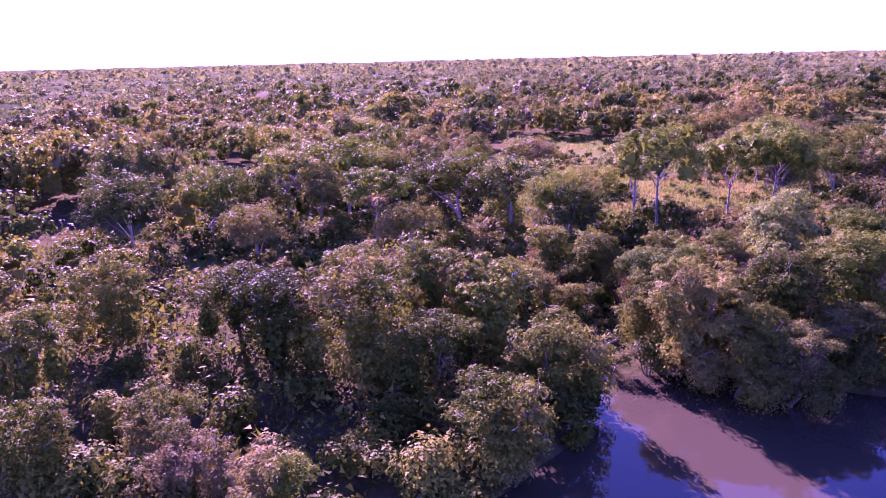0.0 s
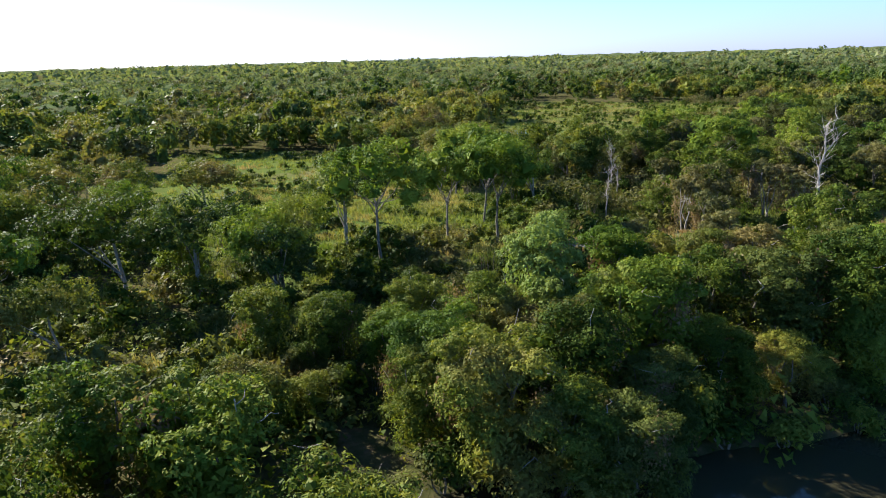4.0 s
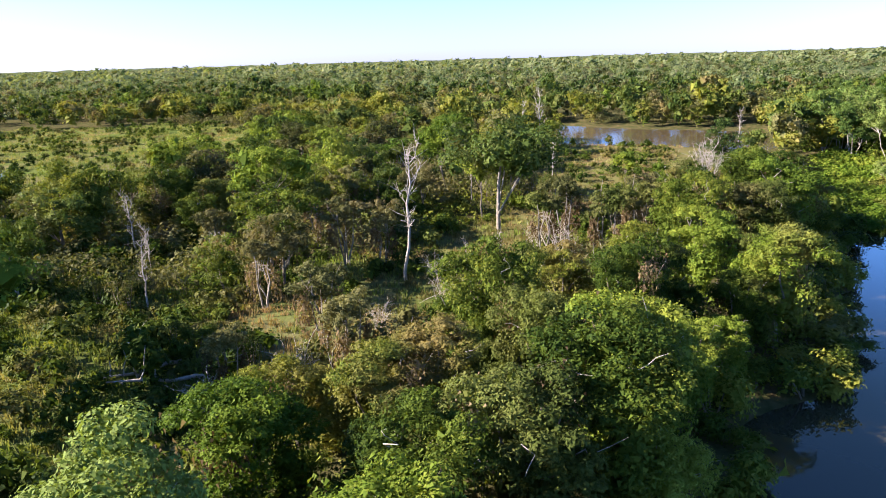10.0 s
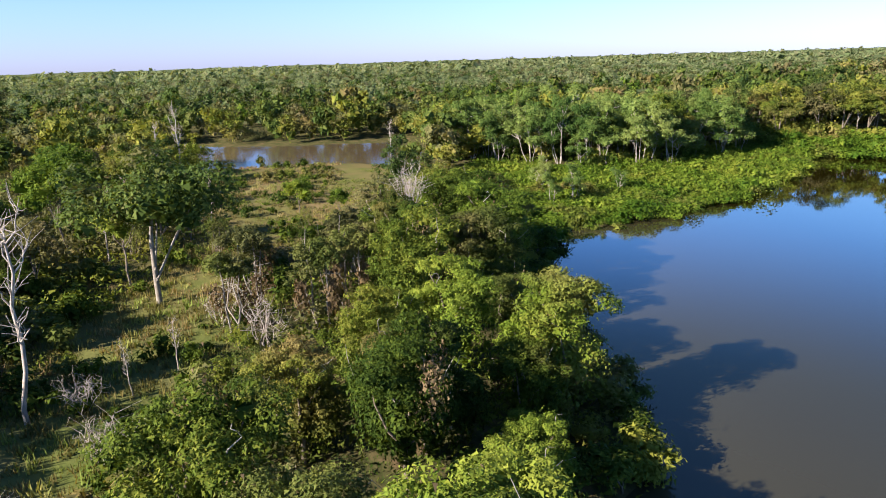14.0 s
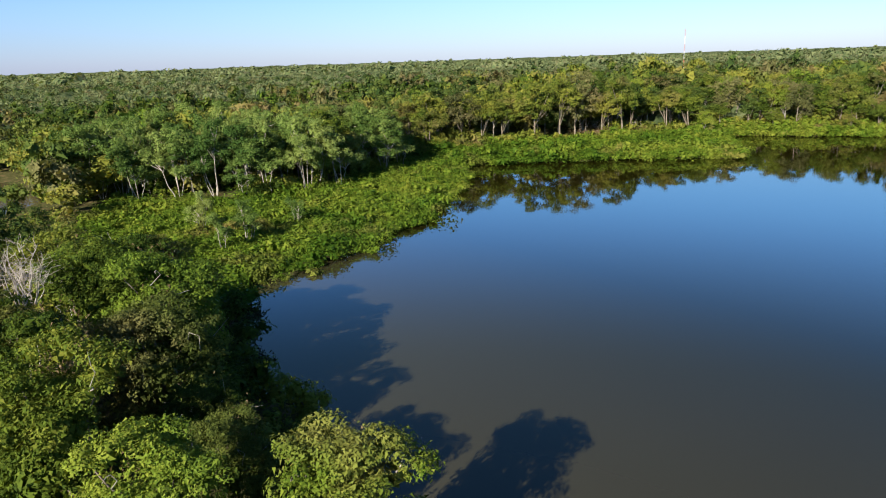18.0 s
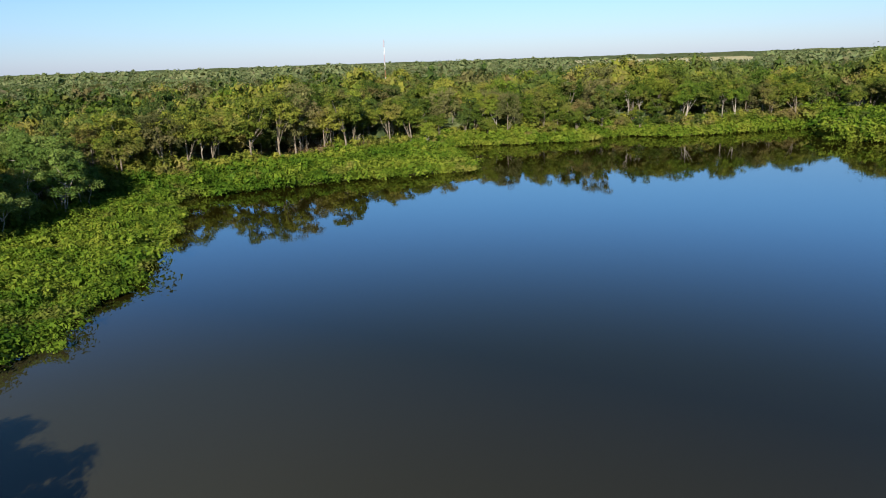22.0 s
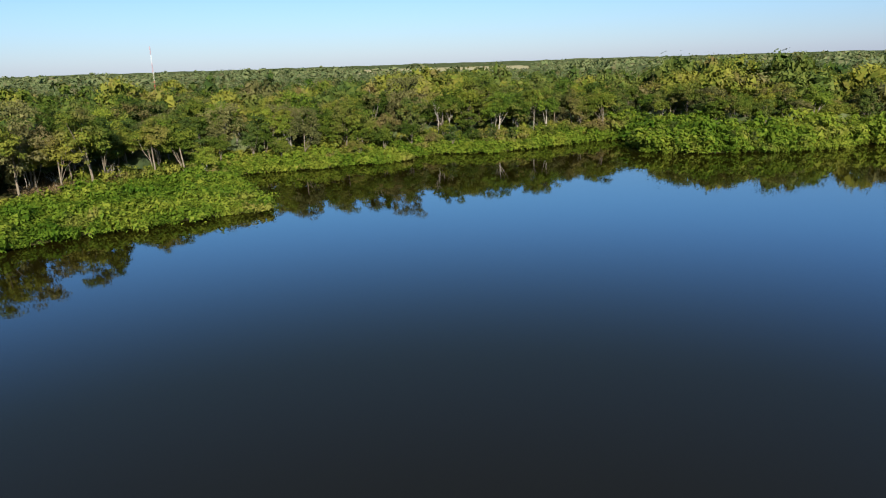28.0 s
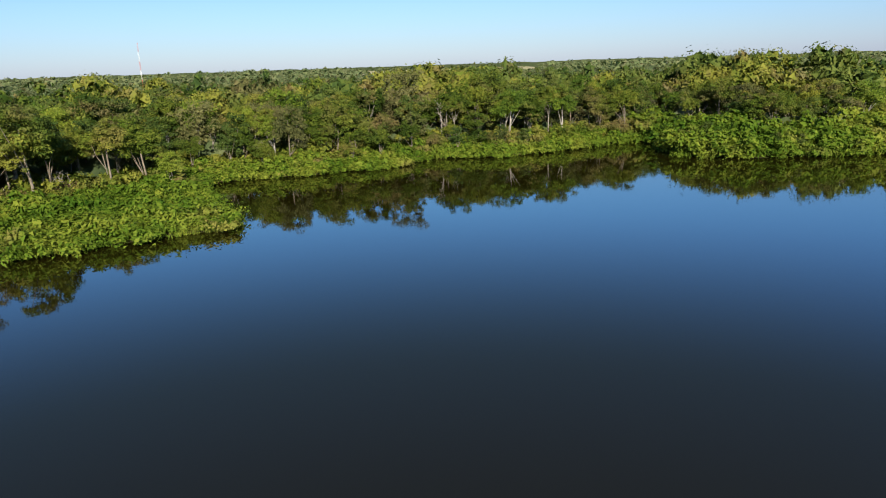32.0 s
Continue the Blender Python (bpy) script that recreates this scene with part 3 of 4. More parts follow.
def dead_tree(seed, height=13.0):
    """A bleached bare trunk with crooked broken limbs."""
    rng = np.random.default_rng(seed)
    t = thing("dead_tree", "", "")
    lean = rng.normal(0, 0.8, 2)
    top = (lean[0], lean[1], height * 0.86)
    pts = wander(rng, (0, 0, -1), top, 6, 0.16)
    part_mesh("trunk", tube(pts, [0.21, 0.16, 0.14, 0.125, 0.11, 0.09, 0.06], 8), BARK_DEAD, t, smooth=True)
    for k in range(11):
        s = pts[3] if k < 2 else pts[4 + k % 3]
        an = rng.random() * 6.283
        ln = height * (0.08 + 0.09 * rng.random())
        e = (s[0] + ln * 0.6 * math.cos(an), s[1] + ln * 0.6 * math.sin(an), s[2] + ln * (0.5 + 0.8 * rng.random()))
        limb, wood = part_mesh("branch", tube(wander(rng, s, e, 3, 0.14), [0.06, 0.05, 0.035, 0.02], 5), BARK_DEAD, t, smooth=True), []
        for j in range(7):
            q = np.array(s) + (np.array(e) - np.array(s)) * (0.4 + 0.6 * rng.random())
            wood.append(tube(wander(rng, q, q + rng.normal(0, 0.6, 3) + (0, 0, 0.6), 2, 0.08), [0.026, 0.02, 0.01], 4))
        part_mesh("twig_spray", join(wood), BARK_DEAD, limb, smooth=True)
    return t


def shrub(seed, leaf, height=2.6, width=1.7, count=800, name="shrub"):
    rng = np.random.default_rng(seed)
    t = thing(name, "", "")
    lobes = []
    for k in range(6):
        an, r = rng.random() * 6.283, width * rng.random() * 0.75
        s = width * (0.3 + 0.25 * rng.random())
        lobes.append((r * math.cos(an), r * math.sin(an), max(s * 0.5, (height - s * 0.8) * (0.3 + 0.7 * rng.random())), s, s, s * 0.85))
    part_mesh("crown", join([leaves(rng, lobes, count, 0.2, ragged=0.45), cores(rng, lobes, 0.55)]), leaf, t)
    part_mesh("stem", join([tube(wander(rng, (0, 0, -0.6), c[:3], 2, 0.1), [0.06, 0.05, 0.02], 5) for c in lobes[:4]]), BARK, t)
    return t


def dry_shrub(seed, height=5.0, width=1.6, count=1100):
    """Thin grey stems with a veil of withered leaves."""
    rng = np.random.default_rng(seed)
    t = thing("dry_shrub", "", "")
    lobes, wood = [], []
    for k in range(9):
        an, r = rng.random() * 6.283, width * rng.random()
        s = width * (0.25 + 0.2 * rng.random())
        c = (r * math.cos(an), r * math.sin(an), height * (0.45 + 0.5 * rng.random()))
        lobes.append((*c, s, s, s * 1.5))
        wood.append(tube(wander(rng, (r * 0.4 * math.cos(an), r * 0.4 * math.sin(an), -0.6), c, 3, 0.15), [0.06, 0.05, 0.035, 0.015], 4))
    part_mesh("crown", leaves(rng, lobes, count, 0.15, ragged=0.7, hang=0.5), LEAF_SCRUB, t)
    part_mesh("stem", join(wood), BARK, t, "thin grey stems")
    return t


def forest_tree(seed, leaf, height=13.0, width=5.0, count=4200, bark=None, name="forest_tree", flat=0.36, clear=0.3, leaf_size=0.3):
    """A rounded crown of leafy lumps on a stem that shows below; flat and clear shape it."""
    rng = np.random.default_rng(seed)
    t = thing(name, "", "")
    lean = rng.normal(0, width * 0.1, 2)
    base = height * (1 - flat) - 0.2
    lobes = dome(rng, (lean[0], lean[1], base), width, height * flat * 1.05, 20, -0.45, 0.3)
    side = rng.random() * 6.283
    lobes += dome(rng, (lean[0] + width * 0.7 * math.cos(side), lean[1] + width * 0.7 * math.sin(side), base - height * flat * 0.5), width * 0.55, height * flat * 0.7, 7, -0.2, 0.42)
    part_mesh("crown", join([leaves(rng, split(rng, lobes, 4, 0.52), count, leaf_size, up=0.4, ragged=0.42), cores(rng, lobes, 0.5, 28, 0.24), cores(rng, [(lean[0], lean[1], base, width * 0.55, width * 0.55, height * flat * 0.5)], 0.8, 260, 0.14)]), leaf, t)
    stem = [tube(wander(rng, (0, 0, -1), (lean[0], lean[1], height * 0.75), 3, 0.2), [0.26, 0.21, 0.17, 0.07])]
    stem += [tube(wander(rng, (0, 0, height * clear * (0.5 + 0.5 * rng.random())), c[:3], 2, 0.25), [0.09, 0.07, 0.03], 4) for c in lobes[6:20:5]]
    part_mesh("trunk", join(stem), bark or BARK, t, smooth=True)
    return t


def dry_tree(seed, leaf, height=9.0, width=2.8, count=5200):
    """A half-withered scrub tree: bent grey stems, a thin veil of leaves and brown vines hanging to the ground."""
    rng = np.random.default_rng(seed)
    t = thing("dry_tree", "", "")
    lobes, wood, hung = [], [], []
    for k in range(4):
        an, r = 1.7 * k + rng.normal(0, 0.4), width * (0.25 + 0.35 * rng.random())
        top = (r * math.cos(an), r * math.sin(an), height * (0.6 + 0.3 * rng.random()))
        wood.append(tube(wander(rng, (0.3 * math.cos(an), 0.3 * math.sin(an), -0.8), top, 4, 0.22), [0.13, 0.11, 0.09, 0.06, 0.03], 5))
        lobes += dome(rng, (top[0], top[1], top[2] - 0.4), width * 0.55, height * 0.14, 6, -0.4, 0.42)
        for j in range(4):
            q = np.array(top) * (0.6 + 0.4 * rng.random())
            wood.append(tube(wander(rng, q, q + rng.normal(0, 1.0, 3) + (0, 0, 0.6), 2, 0.12), [0.04, 0.03, 0.012], 4))
        s = width * 0.18
        hung.append((top[0] * 1.5, top[1] * 1.5, height * (0.25 + 0.2 * rng.random()), s, s, height * 0.24))
    part_mesh("crown", join([leaves(rng, split(rng, lobes, 4, 0.5), count, 0.17, ragged=0.6, hang=0.3), cores(rng, lobes, 0.5, 8, 0.35)]), leaf, t)
    part_mesh("withered_vines", leaves(rng, hung, count // 5, 0.17, up=0.0, ragged=0.6, hang=0.9), LEAF_VINE, t, "hanging brown withered vines")
    part_mesh("stem", join(wood), BARK_GREY, t, "bent grey stems", smooth=True)
    return t


def bare_shrub(seed, height=4.0, width=2.4):
    """A leafless thicket: many thin bleached stems that fork twice."""
    rng = np.random.default_rng(seed)
    t = thing("bare_shrub", "", "")
    for k in range(9):
        an = 0.7 * k + rng.normal(0, 0.3)
        r = width * (0.3 + 0.7 * rng.random())
        top = np.array((r * math.cos(an), r * math.sin(an), height * (0.6 + 0.4 * rng.random())))
        stem, twigs = part_mesh("stem", tube(wander(rng, (0.2 * math.cos(an), 0.2 * math.sin(an), -0.4), top, 4, 0.18), [0.05, 0.045, 0.035, 0.025, 0.012], 5), BARK_DEAD, t), []
        for j in range(10):
            q = top * (0.45 + 0.55 * rng.random())
            e = q + rng.normal(0, 0.55, 3) + (0, 0, 0.35)
            twigs.append(tube(wander(rng, q, e, 2, 0.08), [0.022, 0.017, 0.008], 4))
            twigs.append(tube(wander(rng, e, e + rng.normal(0, 0.35, 3), 2, 0.05), [0.012, 0.01, 0.006], 3))
        part_mesh("twig_spray", join(twigs), BARK_DEAD, stem)
    return t


def forest_lobes(rng, height, width, n, low=0.4):
    """Lobes of a far crown: a dome with a lower shoulder."""
    if n > 3:
        side = rng.random() * 6.283
        return dome(rng, (0, 0, height * 0.68), width * 0.85, height * 0.28, n - 2, -0.3, 0.42) + dome(rng, (width * 0.6 * math.cos(side), width * 0.6 * math.sin(side), height * 0.5), width * 0.5, height * 0.2, 3, 0.0, 0.5)
    s = width * (0.3 + 0.12 * rng.random())
    return [(0, 0, height - s, s * 1.3, s * 1.3, s * 0.85)]


def low_tree(seed, height, width, lobes, count, size, low=0.35, body=True):
    """A distant tree: a few lumps with coarse sprays."""
    rng = np.random.default_rng(seed)
    ls = forest_lobes(rng, height, width, lobes, low)
    if body:
        ls.append((0, 0, height * 0.4, width * 0.55, width * 0.55, height * 0.3))
    return join([leaves(rng, ls, count, size, up=0.6, ragged=0.4), cores(rng, ls, 0.6, 11 if body else 5)])


# ---- where the plants stand ----
def at(x, y, turn, size, tall=1.0, sink=0.0):
    z = float(ground_height(np.array([x]), np.array([y]))[0])
    return Matrix.Translation((x, y, max(z, -0.3) - sink)) @ Matrix.Rotation(turn, 4, "Z") @ Matrix.Diagonal((size, size, size * tall, 1))


class Stand:
    """Sets out one kind of plant from a few first plants; the first of each is moved into place, the others are copies."""

    def __init__(self, kinds, label, category, group=""):
        self.kinds, self.used, self.count = kinds, set(), 0
        STANDS.append(self)
        for k in kinds:
            for ob in (k,):
                tagged(ob, label, category, group)

    def put(self, which, m, label=""):
        k = which % len(self.kinds)
        ob = self.kinds[k]
        if k in self.used:
            ob = copy_thing(ob, m)
        else:
            self.used.add(k)
            HOLD.append((ob, m))
        if label:
            tagged(ob, label)
        self.count += 1
        return ob


HOLD, STANDS = [], []
rng = np.random.default_rng(11)

bank = Stand([bank_tree(s, LEAF_BANK, 10000, 9.0 + s % 3, 4.8 + 0.4 * (s % 2), 0.2) for s in range(1, 6)], "river bank tree draped in green climbing vines", "tree", "trees along the river bank")
lime = Stand([bank_tree(s, LEAF_LIME, 9000, 9.0, 4.2, 0.2) for s in (21, 22)], "yellow-green vine-covered tree on the river bank", "tree", "bright trees along the river bank")
fine = Stand([bank_tree(s, m, 24000, 10.0, 4.7, 0.142) for s, m in ((1, LEAF_BANK), (3, LEAF_SCRUB), (6, LEAF_BANK), (7, LEAF_TALL), (9, LEAF_BANK), (10, LEAF_BANK))], "large vine-draped tree leaning over the river bank", "tree", "trees along the river bank")
fine_lime = Stand([bank_tree(s, LEAF_LIME, 23000, 10.0, 4.4, 0.142) for s in (21, 23)], "yellow-green vine-covered tree on the river bank", "tree", "bright trees along the river bank")
broad = Stand([bank_tree(8, LEAF_BROAD, 17000, 10.0, 5.2, 0.19)], "broad light green tree with large pale leaves", "tree")
tall = Stand([tall_tree(s, LEAF_TALL, 14.0, 4.8) for s in range(31, 35)], "tall slim-trunked tree with an open rounded green crown", "tree", "tall trees of the open wood")
spread = Stand([forest_tree(s, m, 11.0, 5.8, 7500, BARK_GREY, "spreading_tree", 0.3, 0.25, 0.24) for s, m in ((231, LEAF_TALL), (232, LEAF_FOREST), (233, LEAF_BANK), (234, LEAF_DARK))], "spreading tree with a wide layered crown over open grass", "tree", "spreading trees of the open wood")
parched = Stand([dry_tree(s, m) for s, m in ((241, LEAF_DRY), (242, LEAF_SCRUB), (243, LEAF_DRY), (244, LEAF_SCRUB), (245, LEAF_DRY))], "half-withered brownish scrub tree hung with dry vines", "tree", "withered trees of the scrubland")
pale = Stand([pale_tree(s, LEAF_PALE) for s in range(41, 45)], "slender tree with whitish leaning stems and loose crown", "tree", "pale-stemmed grove by the shore")
grey = Stand([tall_tree(s, LEAF_FOREST, 15.0, 4.2, 3400, BARK_GREY, "pale_tall_tree") for s in (35, 36, 37)], "tall forest tree with a thick pale trunk and open crown", "tree", "pale tall trees of the far bank")
dead = Stand([dead_tree(s) for s in range(51, 54)], "bare bleached dead tree standing among the scrub", "dead tree", "dead standing trees")
bush = Stand([shrub(s, LEAF_BANK) for s in range(61, 65)], "low leafy green shrub in the grass", "shrub", "shrubs of the clearing")
dry = Stand([dry_shrub(s) for s in range(71, 74)], "withered grey-brown shrub with thin bare stems", "shrub", "withered shrubs")
FOREST_LEAVES = [LEAF_FOREST, LEAF_TALL, LEAF_DARK, LEAF_FOREST, LEAF_BANK, LEAF_DRY, LEAF_BANK, LEAF_FOREST, LEAF_DARK]
wood = Stand([forest_tree(81 + s, f, 12.5 + s % 3, 4.2 + 0.8 * (s % 2), 4200, BARK_PALE if s == 1 else BARK, "forest_tree", (0.36, 0.3, 0.42)[s % 3]) for s, f in enumerate(FOREST_LEAVES)], "leafy green forest tree with a rounded lumpy crown", "tree", "forest trees behind the shore")


def turn():
    return rng.random() * 6.283


# trees told apart along the bank: place, top, bright or not
for k, (x, y, top, kind) in enumerate([
        (-8, 56, 11, 0), (-15, 56.5, 10.5, 0), (-1.5, 63.5, 10.5, 1), (4, 59, 10.5, 1), (8, 68, 7, 0), (21.5, 57, 10.5, 0), (23.5, 52, 8, 0), (27, 50, 7.5, 0), (29.5, 59, 10.5, 0),
        (21, 64, 10, 0), (27, 67, 10, 0), (36.6, 60, 12.3, 1), (45.7, 62, 11, 0), (49, 58, 11.5, 0), (55.5, 54.5, 12.8, 0), (58.5, 53.5, 12.4, 0), (51.5, 67, 10.5, 0), (55, 65, 11, 0), (66, 65.5, 13.2, 0),
        (62, 60.5, 11.5, 0), (61, 56, 9.5, 0), (67.5, 50.5, 8.5, 0), (74, 55.5, 11.5, 0), (78, 62, 10.5, 0), (78, 54, 11.5, 0), (83, 43.4, 12.2, 1), (80, 47, 8.5, 0), (89, 50, 12, 0), (99, 52, 13.4, 0),
        (107, 52.5, 13.3, 0), (113, 53, 12.8, 0), (108, 44.5, 12, 0), (120, 46, 14, 0), (115, 42, 13.5, 0), (122, 41, 13, 0), (127, 41, 11, 0), (131, 38, 7.5, 0), (95, 44.5, 8.5, 0), (101, 44, 8, 0), (73, 48, 7, 0), (88, 57, 10, 0),
        (43.5, 71, 11.5, 1), (51, 73, 9, 0), (12, 81, 8, 0), (17, 76.5, 8, 0), (20, 70.4, 8, 1), (18.5, 62, 7.5, 0), (24, 75, 8.5, 0), (40, 55.5, 7.5, 0), (33, 54, 7.5, 0), (45, 53, 6.5, 0), (53, 50.5, 6.5, 0),
        (88, 130, 13, 0), (96, 125, 13, 0), (93, 117, 9.5, 0), (101, 120, 10.5, 0), (104, 129, 11, 0),
        (3, 42, 7.5, 0), (-10, 35, 6.5, 1), (-16, 37, 6.5, 0), (-20, 43.5, 6, 0), (-33, 50, 10, 0), (-28, 40, 7, 0), (-9, 66, 10, 0), (-20, 62, 10, 0), (-33, 64, 10, 0), (-42, 58, 11, 0), (8, 50, 8.5, 0), (-1, 51, 8.5, 0)]):
    g = float(ground_height(np.array([x]), np.array([y]))[0])
    close_by = 12 < x < 128
    s = (fine_lime if close_by else lime) if kind else (fine if close_by else bank)
    base = 10.0 if close_by else 9.0 if kind else (10.0, 11.0, 9.0, 10.0, 11.0)[k % 5]
    size = (top - max(g, 0)) / base
    flat = 1.02 if x > 60 else 1.16
    s.put(k, at(x, y, turn(), max(size, 0.6) * flat, size / max(size, 0.6) / flat))

broad.put(0, at(34.5, 70, 1.0, 1.08))
for k, (x, y, h, wide) in enumerate([(-17, 121, 13, 1.1), (-10, 127, 11, 0.9), (2, 107, 11.5, 1.0), (10, 104, 11.5, 1.0), (17, 95, 10.5, 0.95), (18, 150, 9.5, 1.25), (-42, 166, 12, 1.0), (-46, 99, 11, 1.0), (-36, 103, 11, 0.9),
                                     (-30, 140, 11, 1.0), (-6, 160, 11, 1.1), (-58, 128, 12, 1.1), (4, 134, 9, 0.9), (-25, 88, 9, 0.9), (-4, 88, 8.5, 0.8), (70, 158, 10, 1.0), (-22, 185, 12, 1.1),
                                     (113, 79, 15.5, 1.05), (66, 118, 9, 0.8), (30, 109, 11.5, 0.9), (22, 104, 9, 0.8)]):
    spread.put(3 if x == 113 else k, at(x, y, turn(), h / 11.0 * wide, 1 / wide))
bare = Stand([bare_shrub(s) for s in (251, 252, 253)], "leafless bleached thicket of thin grey twigs", "shrub", "bare grey thickets")
for k, (x, y, z, size) in enumerate([(114, 51.5, 9.4, 1.0), (117, 50.5, 8.6, 0.8), (104, 71, 0, 0.9), (109, 69.5, 0, 0.8), (88, 78.5, 0, 0.8), (80, 74, 0, 1.0), (97, 66, 0, 1.1), (72, 78, 0, 0.7), (58, 78, 0, 1.1), (52, 80, 0, 0.9),
                                     (203, -131, 0, 1.0), (208, -136, 0, 1.1), (212, -124, 0, 0.9)]):
    bare.put(k, at(x, y, turn(), size, 1.0, -z))
for k, (x, y, h) in enumerate([(112, 125, 9), (104, 112, 9), (131, 115, 9), (104, 58, 9.5), (112, 60, 9), (118, 58.5, 8.5), (100, 69, 9), (105.5, 67.5, 9.5), (99, 61, 9.5), (89.5, 91, 9), (91, 87, 8.5), (85, 97, 9), 
                               (121, 105, 9), (132, 118, 9.5), (66, 80, 8.5), (62, 75, 8), (74, 92, 8), (81, 104, 8.5), (97, 100, 9), (110, 103, 9), (56, 82, 6.5), (140, 108, 9), (124, 127, 9)]):
    parched.put(k, at(x, y, turn(), h / 9.0))
for k, (x, y, h) in enumerate([(30, 97, 15.5), (43, 105, 13.5), (48, 100, 14.5), (53, 112, 14), (-10, 96, 12), (120, 84, 11),
                               (150, 66, 7), (148, 60, 5), (-26, 112, 13), (112, 138, 13), (60, 134, 12), (136, 96, 13), (96, 106, 13.5), (160, 104, 13)]):
    tall.put(k, at(x, y, turn(), h / 14.0))
for k, (x, y, h) in enumerate([(87, 82, 15.5), (194, 94, 16), (203, 101, 13), (84, 119, 9), (79, 112, 6.5), (94, 73, 5), (90, 75.5, 4.5), (70, 104, 8), (235, 46, 11), (150, 80, 9), (132, 90, 9)]):
    dead.put(k, at(x, y, turn(), h / 13.0))

for k, (x, y, h) in enumerate([(209, -127, 14), (212, -131, 13.5), (215, -137, 14), (207, -140, 12), (203, -150, 11), (219, -146, 15), (208, -158, 12), (198, -163, 13), (204, -170, 17), (192, -172, 12), (180, -181, 14), (168, -190, 12),
                               (160, -200, 17), (150, -208, 13), (138, -214, 14), (124, -219, 13), (112, -228, 16), (100, -244, 14), (90, -252, 13), (70, -238, 11), (58, -244, 10), (44, -240, 10.5), (30, -246, 11), (14, -250, 10), (-4, -256, 11),
                               (222, -110, 12), (226, -96, 13), (218, -84, 12), (230, -72, 13), (215, -120, 13)]):
    grey.put(k, at(x, y, turn(), h / 15.0))
for k, (x, y, h) in enumerate([(163, -206, 15), (141, -210, 12), (214, -118, 9), (206, -126, 7), (196, -160, 9)]):
    dead.put(k, at(x, y, turn(), h / 13.0))


def free_spots(count, box, gap, ok, tries=40000):
    """Random places in a box, at least gap apart, where ok() holds."""
    c = np.stack([rng.uniform(box[0], box[2], tries), rng.uniform(box[1], box[3], tries)], 1)
    c = c[ok(c[:, 0], c[:, 1])]
    out, cells = [], {}
    for x, y in c:
        key = (int(x // gap), int(y // gap))
        if all((x - p) ** 2 + (y - r) ** 2 > gap * gap for i in (-1, 0, 1) for j in (-1, 0, 1) for p, r in cells.get((key[0] + i, key[1] + j), ())):
            cells.setdefault(key, []).append((x, y))
            out.append((x, y))
            if len(out) == count:
                break
    return out


def open_land(x, y, margin=3.0):
    return (shore_distance(x, y) > margin) & (signed(STRIP, x, y) > 0.5) & (signed(POND2, x, y) > 4) & (signed(POOL, x, y) > 3) & (CARPET_LOW(x, y) > 2)


def near_bank(x, y):
    return open_land(x, y, 1.0) & (meadow_part(x, y) < 0.5) & (y > 30) & (x < 134)


for k, (x, y) in enumerate(free_spots(26, (-45, 52, 132, 85), 5.5, lambda x, y: near_bank(x, y) & (shore_distance(x, y) > 5) & (wobble(x, y, 11, 4.0) + np.where(shore_distance(x, y) > 20, -0.75, 0.45) > 0))):
    near = 12 < x < 100 and y < 66
    (lime if rng.random() < 0.12 else fine if near else bank).put(int(rng.integers(9)), at(x, y, turn(), rng.uniform(0.35, 0.6), rng.uniform(0.75, 1.0)))
# low growth that overhangs the near waterline
for k, (x, y) in enumerate(free_spots(70, (-30, 32, 140, 62), 2.6, lambda x, y: (np.abs(shore_distance(x, y) - 1.0) < 2.2) & (y > 25) & (x < 142))):
    bush.put(k, at(x, y, turn(), rng.uniform(0.8, 1.6), rng.uniform(0.7, 1.2)))
for k, (x, y) in enumerate(free_spots(105, (180, -52, 250, 40), 4.3, lambda x, y: (signed(GROVE, x, y) < 1) & (signed(POND2, x, y) > 2))):
    pale.put(k, at(x, y, turn(), rng.uniform(0.75, 1.15), rng.uniform(0.85, 1.1)))
for x, y, s in [(160, 17, 0.5), (172, 20, 0.5), (157, 22, 0.45), (166, 6, 0.4)]:
    pale.put(int(x), at(x, y, turn(), s))
for k, (x, y) in enumerate(free_spots(170, (-20, 60, 215, 210), 3.0, lambda x, y: open_land(x, y) & (signed(CLEAR_B, x, y) < 26) | open_land(x, y) & (x < 110) & (y < 150))):
    m = float(meadow_part(np.array([x]), np.array([y]))[0])
    bush.put(k, at(x, y, turn(), rng.uniform(0.6, 1.5) * (1 - 0.5 * m), rng.uniform(0.7, 1.1)))
for k, (x, y) in enumerate(free_spots(85, (10, 62, 150, 135), 3.2, lambda x, y: open_land(x, y, 10) & (wobble(x, y, 14, 5.0) > -0.1 + 0.55 * meadow_part(x, y)))):
    dry.put(k, at(x, y, turn(), rng.uniform(0.5, 1.1), rng.uniform(0.7, 1.1)))


for k, (x, y) in enumerate(free_spots(26, (-45, 37, 9, 58), 3.4, lambda x, y: shore_distance(x, y) > 0.5)):
    bush.put(k, at(x, y, turn(), rng.uniform(0.9, 1.7), rng.uniform(0.8, 1.3)))


# forest further off: single trees along the shore, joined masses behind
def forest_place(x, y):
    m = meadow_part(x, y)
    west = (x > -60) & (x < 75) & (y > 60) & (y < 172) & (rng.random(len(x)) < 0.8) | (x > 60) & (x < 150) & (y > 60) & (y < 135) & (rng.random(len(x)) < 0.72)
    return open_land(x, y, 2.5) & ~west & (rng.random(len(x)) > m * 1.05 + 0.05) & ~((x > -45) & (x < 132) & (y > 30) & (y < 92)) & (CARPET_LOW(x, y) > 5)


